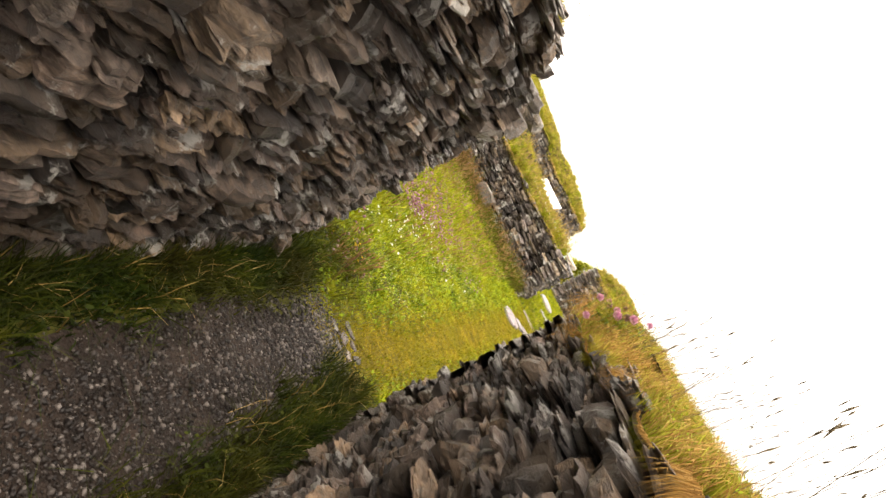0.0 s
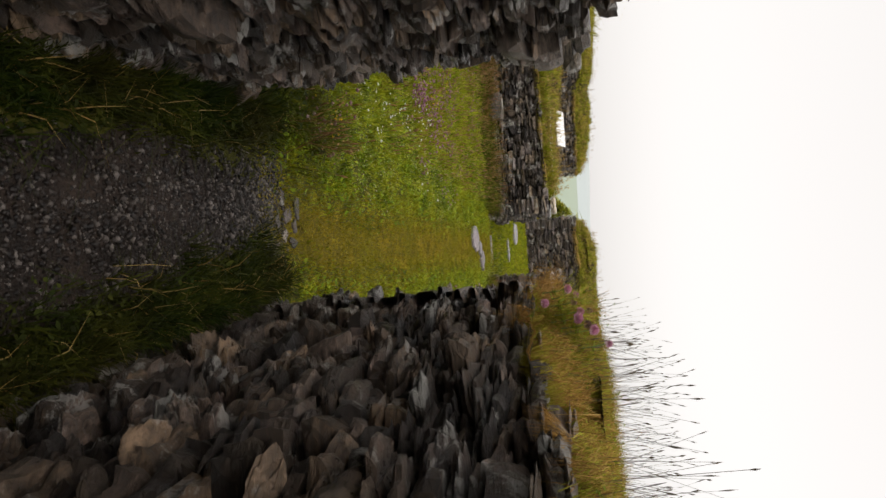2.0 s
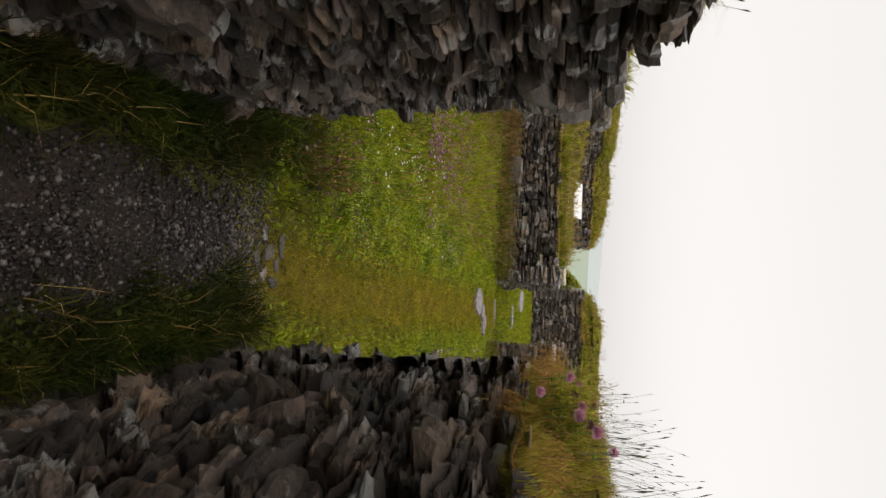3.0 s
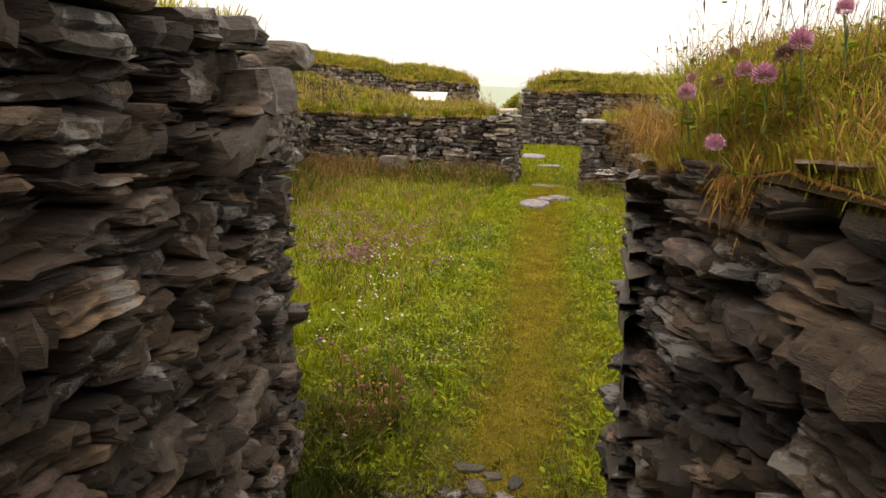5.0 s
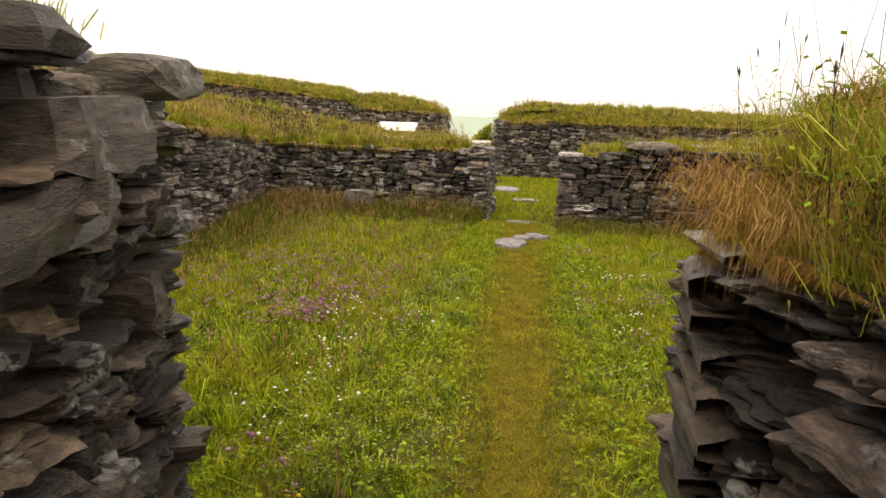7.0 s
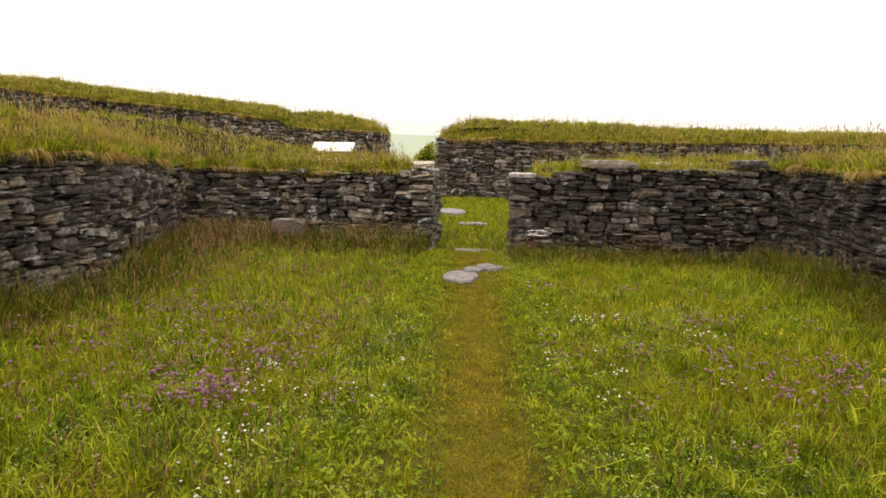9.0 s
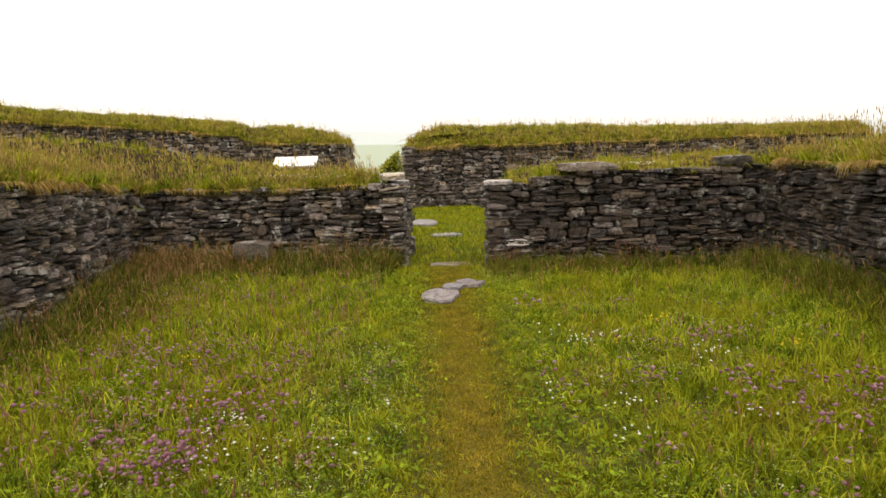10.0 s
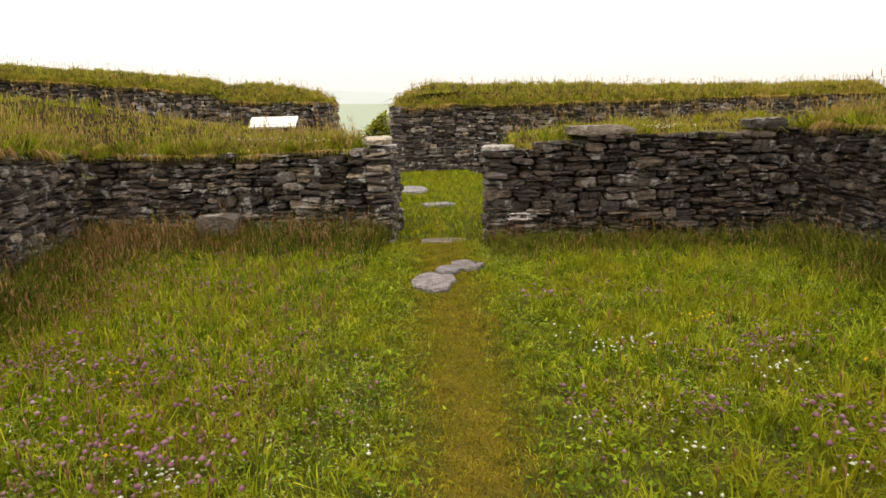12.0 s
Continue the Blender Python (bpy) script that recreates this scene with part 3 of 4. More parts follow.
def scatter(n, x0, x1, y0, y1, seed):
    r = np.random.default_rng(seed)
    x, y = r.uniform(x0, x1, n), r.uniform(y0, y1, n)
    keep = ~in_walls(x, y)
    x, y = x[keep], y[keep]
    z = np.array([ground_z(a, b) for a, b in zip(x, y)])
    return np.stack([x, y, z], 1)


def path_distance(p):
    return np.abs(p[:, 0] - np.interp(p[:, 1], *zip(*PATH_LINE)))


def leaf_carpet(name, p, height, size, mat, label, seed):
    """Small slanting leaves, too many to count."""
    r = np.random.default_rng(seed)
    n = len(p)
    c = p + np.stack([np.zeros(n), np.zeros(n), height * r.uniform(0.4, 1.5, n)], 1)
    a, s = r.uniform(0, math.tau, n), (size * r.uniform(0.6, 1.5, n))[:, None]
    u = np.stack([np.cos(a), np.sin(a), r.uniform(-0.5, 0.7, n)], 1) * s
    v = np.stack([-np.sin(a), np.cos(a), r.uniform(-0.4, 0.4, n)], 1) * s * 0.6
    k = (np.arange(n) * 4)[:, None]
    verts = np.stack([c - u, c - v, c + u, c + v], 1).reshape(-1, 3)
    tagged(array_object(name, verts, np.concatenate([k + [0, 1, 2], k + [0, 2, 3]], 1).reshape(-1, 3), mat), label, "plants", kind="stuff")


def meadow():
    p = scatter(210000, -3.4, 4.5, -8.6, 0.02, 11)
    d = path_distance(p)
    r = np.random.default_rng(12)
    on = d < 0.25 + 0.15 * r.standard_normal(len(p))
    field = p[~on]
    f = np.clip((path_distance(field) - 0.25) / 1.2, 0, 1)
    tuft = np.array([soft_noise(q[0], q[1], 2.2, 4.0) + 0.6 * soft_noise(q[0], q[1], 6.0, 8.0) for q in field])
    thin = r.uniform(0, 1, len(field)) < 0.75
    blades("meadow_grass", field[thin], np.maximum(0.025, 0.035 + 0.03 * f + 0.04 * tuft * (0.3 + f))[thin], 0.0026, 1.0, GRASS, "lush green meadow grass inside the walls", seed=13)
    c = scatter(7500, -3.3, 4.4, -8.3, -0.2, 24)
    g = np.clip((path_distance(c) - 0.3) / 1.0, 0, 1)
    tufts("meadow_tuft", c[g > 0], 14, (0.05 + 0.08 * g)[g > 0], 0.025, 0.004, 1.1, GRASS, "splayed tufts of meadow grass", 25)
    w = scatter(4200, -3.2, 4.3, -6.5, -0.4, 26)
    w = w[(path_distance(w) > 0.7) & (r.uniform(0, 1, len(w)) < np.where(w[:, 0] < 0.5, 0.9, 0.3))]
    stalks(w, 0.2, 27, "reddish sorrel stalks standing in the meadow", width=0.0014, stout=2.6)
    low = scatter(60000, -3.4, 4.5, -8.3, -0.2, 19)
    low = low[path_distance(low) > 0.3 + 0.1 * np.random.default_rng(2).standard_normal(len(low))]
    leaf_carpet("meadow_herbs", low, 0.045, 0.013, WEED, "low clover and herb leaves among the grass", 21)
    pale = low[np.array([soft_noise(q[0], q[1], 1.1, 6.0) > 0.22 or math.hypot(q[0] - 0.0, (q[1] + 5.3) * 0.7) < 0.5 + 0.3 * soft_noise(q[0], q[1], 3, 2) for q in low])]
    leaf_carpet("pale_herbs", pale, 0.06, 0.006, PALE_HERB, "pale flowering herbs among the meadow grass", 22)
    trod = scatter(150000, -0.1, 1.7, -8.5, 0.2, 14)
    chance = np.random.default_rng(5)
    trod = trod[(path_distance(trod) < np.abs(chance.normal(0.27, 0.14, len(trod)))) & (chance.uniform(0, 1, len(trod)) < np.clip((trod[:, 1] + 10.5) / 3.5, 0.5, 1.0))]
    short = scatter(60000, -0.3, 2.0, -8.5, 0.2, 28)
    short = short[(path_distance(short) < 0.1 + np.abs(chance.normal(0.1, 0.25, len(short)))) & (path_distance(short) > chance.normal(0.25, 0.12, len(short)))]
    blades("short_grass", short, 0.03, 0.003, 1.1, GRASS, "short green grass beside the trodden path", seed=29)
    blades("trodden_grass", trod, 0.024, 0.0032, 1.2, GRASS_PATH, "short yellowed grass of the trodden path", seed=15)
    beyond = scatter(60000, -2.5, 5.5, 0.1, 9, 16)
    blades("rough_grass", beyond, 0.07, 0.006, 0.7, GRASS, "grass growing between the further walls", seed=17)
    # rank growth along the foot of the walls
    r = np.random.default_rng(18)
    rows = [((-3.3, -0.05), (-0.08, -0.05), 11000, 0.8), ((1.1, -0.05), (4.3, -0.08), 9000, 0.7), ((-2.75, -2.6), (-3.3, 0), 7000, 0.8), ((-3.1, -8), (-2.75, -2.6), 9000, 0.9), ((4.4, -2.4), (4.25, 0), 5000, 0.7), ((4.5, -8), (4.4, -2.4), 5000, 0.7)]
    for i, ((ax, ay), (bx, by), n, w) in enumerate(rows):
        t = r.uniform(0, 1, n)
        off = np.abs(r.standard_normal(n)) * w * 0.5
        e = np.array([bx - ax, by - ay]) / math.hypot(bx - ax, by - ay)
        side = np.array([e[1], -e[0]])
        if i in (2, 3):
            side = np.array([1.0, 0.1])
        if i in (4, 5):
            side = np.array([-1.0, -0.1])
        x, y = ax + (bx - ax) * t + side[0] * off, ay + (by - ay) * t + side[1] * off
        z = np.array([ground_z(a, b) for a, b in zip(x, y)])
        base = np.stack([x, y, z], 1)
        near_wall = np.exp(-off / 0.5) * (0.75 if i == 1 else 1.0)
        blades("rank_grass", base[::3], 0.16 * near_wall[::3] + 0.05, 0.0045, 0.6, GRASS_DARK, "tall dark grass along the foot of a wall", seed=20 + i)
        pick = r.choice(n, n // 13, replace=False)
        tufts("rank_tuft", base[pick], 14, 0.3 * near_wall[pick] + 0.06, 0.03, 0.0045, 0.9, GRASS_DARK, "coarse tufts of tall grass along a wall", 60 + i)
        k = n // (22 if i in (0, 2) else 30)
        pick = r.choice(n, k, replace=False)
        stalks(base[pick], 0.36 * near_wall[pick] + 0.1, 30 + i, "reddish dock and grass stalks along a wall", width=0.0018, stout=2.2)


def stalks(p, height, seed, label, name="seed_stalks", width=0.0008, stout=1.0, mat=SEED):
    """Thin stalks that end in a spindle of seed."""
    r = np.random.default_rng(seed)
    n = len(p)
    h = height * r.uniform(0.6, 1.25, n)
    b = r.uniform(0, math.tau, n)
    tip = np.stack([np.cos(b), np.sin(b), np.zeros(n)], 1) * r.uniform(0.05, 0.4, n)[:, None]
    up = np.array([0, 0, 1.0])
    top = p + (up + tip) * h[:, None]
    axis_ = (top - p) / np.linalg.norm(top - p, axis=1)[:, None]
    a = r.uniform(0, math.tau, n)
    s = np.stack([np.cos(a), np.sin(a), np.zeros(n)], 1)
    s2 = np.cross(axis_, s)
    w = width
    ear = stout * r.uniform(0.012, 0.04, n)[:, None]
    fat = stout * r.uniform(0.001, 0.0028, n)[:, None]
    q = top - axis_ * ear
    v = np.stack([p - s * w, p + s * w, p + s2 * w, q - s * w * 0.7, q + s * w * 0.7, q + s2 * w * 0.7, (q + top) / 2 - s * fat - s2 * fat * 0.5, (q + top) / 2 + s * fat - s2 * fat * 0.5, (q + top) / 2 + s2 * fat, top], 1).reshape(-1, 3)
    k = (np.arange(n) * 10)[:, None]
    tri = []
    for i0, i1 in ((0, 3), (3, 6)):
        for a_, b_ in ((0, 1), (1, 2), (2, 0)):
            tri += [k + [i0 + a_, i0 + b_, i1 + b_], k + [i0 + a_, i1 + b_, i1 + a_]]
    tri += [k + [6, 7, 9], k + [7, 8, 9], k + [8, 6, 9]]
    return tagged(array_object(name, v, np.concatenate(tri, 1).reshape(-1, 3), mat), label, "grass", kind="stuff")


meadow()


def dock_patch():
    """Airy reddish-brown dock and sorrel in the corner of the side wall."""
    r = np.random.default_rng(450)
    x = np.concatenate([r.uniform(-3.1, -1.9, 260), r.normal(-2.55, 0.25, 200), r.normal(-0.9, 0.35, 150), r.normal(0.55, 0.1, 30)])
    y = np.concatenate([r.normal(-0.45, 0.25, 260), r.uniform(-3.6, -0.5, 200), r.normal(-0.3, 0.12, 150), r.normal(-8.0, 0.1, 30)])
    keep = y < -0.1
    x, y = x[keep], y[keep]
    p = np.stack([x, y, [ground_z(a, b) for a, b in zip(x, y)]], 1)
    stalks(p, 0.33, 451, "reddish-brown dock and sorrel by the walls", "dock_stalks", 0.0018, 2.6)
    up = p + np.stack([r.normal(0, 0.04, len(p)), r.normal(0, 0.04, len(p)), r.uniform(0.1, 0.3, len(p))], 1)
    leaf_carpet("dock_seeds", np.repeat(up, 3, 0) + r.normal(0, 0.03, (len(p) * 3, 3)), 0.02, 0.008, SEED, "rusty seed clusters of dock by the walls", 452)
    w = np.stack([r.normal(1.6, 0.06, 40), r.normal(-9.65, 0.15, 40), np.full(40, 0.0)], 1)
    w = w[w[:, 0] < 1.62 - 0.2 * (w[:, 1] + 9.5)]
    leaf_carpet("wall_foot_weeds", np.repeat(w, 12, 0) + r.normal(0, 0.03, (len(w) * 12, 3)) * [1, 1, 0.5], 0.05, 0.008, VERGE_SHADED, "green weeds at the foot of the passage wall", 453)


dock_patch()


def passage_growth():
    r = np.random.default_rng(40)
    for side, n in ((0, 9000), (1, 9000)):
        y = r.uniform(-13.5, -8.3, n)
        off = np.abs(r.standard_normal(n)) * 0.095
        x = np.where(side == 0, 0.715 - 0.19 * (y + 9.48) + off, 1.64 - 0.2 * (y + 9.5) - off)
        z = np.array([ground_z(a, b) for a, b in zip(x, y)])
        blades("verge_grass", np.stack([x, y, z], 1), 0.16 * np.exp(-off / 0.2) + 0.02, 0.003, 0.7, VERGE_SHADED, "grass at the foot of the passage wall, coloured as in shade", seed=41 + side)
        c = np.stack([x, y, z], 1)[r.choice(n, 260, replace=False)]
        tufts("verge_tuft", c, 24, 0.14, 0.03, 0.003, 1.0, VERGE_SHADED, "green tufts at the foot of the passage wall", 47 + side)
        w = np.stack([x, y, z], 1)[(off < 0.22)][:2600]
        leaf_carpet("verge_weeds", w, 0.06, 0.012, VERGE_SHADED, "broad-leaved weeds at the foot of the passage wall", 49 + side)
        pick = r.choice(n, 420, replace=False)
        blades("verge_straw", np.stack([x, y, z], 1)[pick], 0.16, 0.0025, 1.0, STRAW, "dry straw among the verge grass", seed=44 + side)


passage_growth()
mouth = np.random.default_rng(330)
mouth_p = np.stack([mouth.normal(0.4, 0.12, 70), mouth.normal(-7.95, 0.22, 70), np.full(70, 0.0)], 1)
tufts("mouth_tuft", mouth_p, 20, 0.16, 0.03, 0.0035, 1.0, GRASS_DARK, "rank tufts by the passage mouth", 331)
leaf_carpet("mouth_weeds", np.repeat(mouth_p, 12, 0) + mouth.normal(0, 0.05, (840, 3)) * [1, 1, 0.3], 0.07, 0.014, VERGE_SHADED, "dark broad leaves by the passage mouth", 332)


def sod_growth():
    r = np.random.default_rng(50)
    for i, (grid, scale, fringe) in enumerate(SODS):
        rows, cols = grid.shape[:2]
        length = np.linalg.norm(np.diff(grid[:, 1], axis=0), axis=1).sum()
        near = i in (0, 1)
        n = int(length * (5500 if near else 1300))
        if near:
            keep = np.where((grid[:, 1, 1] > -11.1))[0]
        else:
            keep = np.arange(rows)
        a = r.choice(keep[:-1], n)
        u = r.uniform(0, 1, n) ** 1.3 * (cols - 2) + 0.6
        j = np.minimum(u.astype(int), cols - 2)
        fu, fs = (u - j)[:, None], r.uniform(0, 1, n)[:, None]
        p = (grid[a, j] * (1 - fu) + grid[a, j + 1] * fu) * (1 - fs) + (grid[a + 1, j] * (1 - fu) + grid[a + 1, j + 1] * fu) * fs
        blades("turf_grass", p, ((0.03 if near else 0.05) + 0.04 * r.uniform(0, 1, n)) * scale, 0.001 if near else (0.006 if i < 6 else 0.009), 0.9, TURF, "yellow-green grass growing on a wall top", seed=51 + i)
        if near:
            leaf_carpet("turf_clover", p[r.choice(n, n // 3, replace=False)], 0.035, 0.005, WEED, "clover leaves in the wall-top turf", 231 + i)
        m = n * 2 // 3 if near else n // 5
        pick = r.choice(n, m, replace=False)
        blades("turf_straw", p[pick], (0.065 if near else 0.1) * scale, 0.0009 if near else 0.006, 0.9, FRINGE if near else STRAW, "dry straw in the wall-top turf", seed=71 + i)
        # fringe that hangs over the edge
        m = int(length * (2400 if near else 420) * fringe)
        a = r.choice(keep[:-1], m)
        fs = r.uniform(0, 1, m)[:, None]
        e = grid[a, 1] * (1 - fs) + grid[a + 1, 1] * fs
        way = grid[a, 0] - grid[a, 3]
        way[:, 2] = 0
        way /= np.linalg.norm(way, axis=1)[:, None] + 1e-6
        e = e + way * 0.015
        e[:, 2] -= 0.01
        clump = np.array([max(0.1, 0.5 + 1.6 * soft_noise(q[0], q[1], 3.2, 9)) for q in e])
        hanging("hanging_straw", e, way, (0.07 if near else 0.15) * scale * clump, 0.0007 if near else 0.005, FRINGE if near else STRAW, "dead grass hanging over the wall edge", 91 + i)
        hanging("hanging_grass", e[::2] - way[::2] * 0.03, way[::2], (0.045 if near else 0.12) * scale, 0.0008 if near else 0.005, TURF, "green grass spilling over the wall edge", 191 + i)
        c = p[r.choice(n, int(length * (50 if near else 26)), replace=False)]
        tufts("turf_tuft", c, 26 if near else 18, (0.05 if near else 0.12) * scale, 0.03, 0.0009 if near else (0.006 if i < 6 else 0.01), 1.0, TURF, "tufts of coarse grass on a wall top", 211 + i)
        if 2 <= i <= 5:
            c = p[r.choice(n, int(length * 22), replace=False)]
            tufts("green_tuft", c, 20, 0.14, 0.045, 0.005, 1.1, GRASS, "dark green clumps in the wall-top turf", 241 + i)
            c = p[r.choice(n, int(length * 60), replace=False)]
            stalks(c, 0.32, 251 + i, "tall pale grass heads on a wall top", width=0.0016, stout=2.4, mat=STRAW)
        k = int(length * (30, 60, 220, 110, 180, 160, 110, 110)[i])
        stalks(p[r.choice(n, k, replace=False)], 0.25 if i == 1 else 0.2 * scale, 110 + i, "thin flowering grass stalks on a wall top", width=0.0007 if near else 0.002, stout=1.1 if near else 2.6, mat=DARK_SEED if near else STRAW)


sod_growth()


def straw_clump(x, y, z, wx, wy, n, length, seed):
    """A mat of dead grass that hangs down the wall."""
    r = np.random.default_rng(seed)
    p = np.stack([r.normal(x, 0.035, n), r.normal(y, 0.05, n), r.normal(z, 0.025, n)], 1)
    way = np.stack([np.full(n, wx), r.normal(wy, 0.45, n), np.zeros(n)], 1)
    hanging("straw_clump", p, way, length * r.uniform(0.3, 0.85, n), 0.0006, FRINGE, "mat of dead brown grass hanging down the wall", seed)



for i, (y, z, n, length) in enumerate([(-8.58, 1.38, 420, 0.17), (-8.7, 1.36, 520, 0.18), (-8.8, 1.34, 260, 0.15), (-9.27, 1.31, 330, 0.15), (-9.66, 1.42, 260, 0.13), (-9.95, 1.45, 300, 0.12), (-10.3, 1.48, 300, 0.12), (-10.8, 1.49, 300, 0.11)]):
    straw_clump(right_line(y) + 0.05, y, z, -0.5, 0.35 if i == 0 else 0.0, n, length, 301 + i)
corner = np.random.default_rng(305)
corner_p = np.stack([corner.uniform(1.56, 2.1, 420), corner.uniform(-9.3, -8.5, 420), corner.uniform(1.4, 1.49, 420)], 1)
tufts("corner_tuft", corner_p, 30, 0.045, 0.028, 0.0008, 1.2, TURF, "lush tufts of grass on the end of the passage wall", 306)
blades("corner_straw", np.repeat(corner_p, 9, 0) + corner.normal(0, 0.03, (420 * 9, 3)), 0.07, 0.0008, 1.4, FRINGE, "dry tangled straw on the end of the passage wall", seed=308)
leaf_carpet("corner_clover", np.repeat(corner_p, 14, 0) + corner.normal(0, 0.03, (420 * 14, 3)), 0.02, 0.0055, WEED, "clover leaves on the end of the passage wall", 307)


thin = np.random.default_rng(460)
thin_p = np.stack([thin.uniform(1.62, 2.3, 90), thin.uniform(-9.2, -8.45, 90), np.full(90, 1.47)], 1)
stalks(thin_p, 0.27, 461, "thin flowering grass stalks on the end of the passage wall", width=0.0005, stout=0.8, mat=DARK_SEED)


# ---- gravel stones ----
def loose_pebbles():
    r = np.random.default_rng(60)
    n = 17000
    y = -8.35 - 4.3 * r.uniform(0, 1, n) ** 1.4 + np.abs(r.normal(0, 0.1, n))
    mid = (0.715 - 0.19 * (y + 9.48) + 1.64 - 0.2 * (y + 9.5)) / 2 + 0.05
    x = mid + r.normal(0, 0.17, n)
    keep = np.abs(x - mid) < 0.4
    x, y = x[keep], y[keep]
    n = len(x)
    z = np.array([ground_z(a, b) for a, b in zip(x, y)]) + 0.008
    s = 0.0035 + 0.012 * r.uniform(0, 1, n) ** 3
    shape = np.array([(1, 0, 0), (0, 1, 0), (-1, 0, 0), (0, -1, 0), (0, 0, 0.7), (0, 0, -0.6)])
    v = shape[None] * r.uniform(0.7, 1.3, (n, 6, 3)) + r.normal(0, 0.18, (n, 6, 3))
    a = r.uniform(0, math.tau, n)
    c, d = np.cos(a)[:, None], np.sin(a)[:, None]
    v = np.stack([v[..., 0] * c - v[..., 1] * d, v[..., 0] * d + v[..., 1] * c, v[..., 2]], -1) * s[:, None, None] + np.stack([x, y, z], 1)[:, None]
    k = (np.arange(n) * 6)[:, None]
    t = np.concatenate([k + [i, (i + 1) % 4, 4] for i in range(4)] + [k + [(i + 1) % 4, i, 5] for i in range(4)], 1).reshape(-1, 3)
    tagged(array_object("gravel", v.reshape(-1, 3), t, PEBBLE), "loose grey gravel on the passage floor", "gravel", kind="stuff")


loose_pebbles()


# ---- flat stones underfoot ----
def rock(name, label, x, y, top, lx, ly, h, turn, mat, k):
    """A broken block lying on a wall, its upper side at the height given."""
    me = bpy.data.meshes.new(name)
    me.from_pydata([(vx * lx, vy * ly, vz * h) for vx, vy, vz in BROKEN[k][0]], [], BROKEN[k][1])
    me.materials.append(mat)
    ob = new(name, me)
    ob.matrix_world = pose(x, y, top - h * 0.5, 0, 0, turn)
    return tagged(ob, label, "stone")


def boulder(name, label, x, y, top, lx, ly, h, turn, mat, seed):
    """A weathered lump with rounded edges and a few flat faces."""
    bm = bmesh.new()
    bmesh.ops.create_icosphere(bm, subdivisions=3, radius=0.5)
    for v in bm.verts:
        p = v.co.copy()
        q = Vector((max(-0.36, min(0.36, p.x)), max(-0.36, min(0.36, p.y)), max(-0.34, min(0.33, p.z))))
        n = noise.noise_vector(p * 2.3 + Vector((seed, 0, 0))) * 0.09 + noise.noise_vector(p * 7 + Vector((0, seed, 0))) * 0.03
        v.co = Vector(((q.x / 0.72 + n.x) * lx, (q.y / 0.72 + n.y) * ly, (q.z / 0.67 + n.z) * h))
    ob = part(name, bm, mat, None)
    ob.matrix_world = pose(x, y, top - h * 0.5, 0, 0, turn)
    return tagged(ob, label, "stone")


def slab(name, label, x, y, z, lx, ly, h, turn, mat, seed, tilt=0.0):
    r = random.Random(seed)
    bm = bmesh.new()
    ring = []
    for i in range(11):
        a = math.tau * i / 11 + r.uniform(-0.2, 0.2)
        m = max(abs(math.cos(a)), abs(math.sin(a))) ** 0.6
        q = r.uniform(0.72, 1.12)
        ring.append((math.cos(a) / m * lx / 2 * q, math.sin(a) / m * ly / 2 * q))
    layers = [[bm.verts.new((px * s, py * s, zz + r.uniform(-0.004, 0.004))) for px, py in ring] for zz, s in ((-h, 0.95), (-h * 0.25, 1.0), (0, 0.95))]
    for lo, hi in zip(layers, layers[1:]):
        for i in range(11):
            bm.faces.new((lo[i], lo[(i + 1) % 11], hi[(i + 1) % 11], hi[i]))
    bm.faces.new(layers[2])
    bm.faces.new(list(reversed(layers[0])))
    ob = part(name, bm, mat, None)
    ob.matrix_world = pose(x, y, z, math.degrees(tilt), 0, turn)
    return tagged(ob, label, "stone")


slab("paving_slab", "wet pale flat slab sunk in the path", 0.56, -1.74, 0.04, 0.42, 0.58, 0.07, 8, PALE_SLATE, 3)
slab("paving_slab", "small wet flagstone beside a larger slab", 0.84, -1.2, 0.05, 0.28, 0.34, 0.08, 40, PALE_SLATE, 4)
slab("paving_slab", "wet flagstone between two larger slabs", 0.68, -1.38, 0.045, 0.3, 0.26, 0.07, 70, PALE_SLATE, 21)
slab("threshold_stone", "pale threshold stone between the wall ends", 0.55, 0.0, 0.03, 0.55, 0.3, 0.08, -5, PALE_SLATE, 5)
slab("paving_slab", "flat stone in the grass beyond the gap", 0.4, 2.6, 0.06, 0.5, 0.3, 0.07, 5, PALE_SLATE, 6)
slab("paving_slab", "pale flat stone by the long wall", -0.1, 4.4, 0.07, 0.6, 0.9, 0.08, 20, PALE_SLATE, 7)
for i, (x, y, w, d) in enumerate([(0.98, -8.04, 0.13, 0.07), (1.08, -8.07, 0.08, 0.06), (1.17, -8.1, 0.1, 0.06), (1.03, -8.16, 0.11, 0.08), (1.14, -8.2, 0.07, 0.06), (0.95, -8.22, 0.08, 0.06), (1.08, -8.28, 0.1, 0.07), (1.2, -8.3, 0.07, 0.05)]):
    slab("sunken_stone", "small grey stone trodden into the path", x, y, ground_z(x, y) + 0.014, w, d, 0.05, 37 * i, SLATE_FAR, 80 + i)
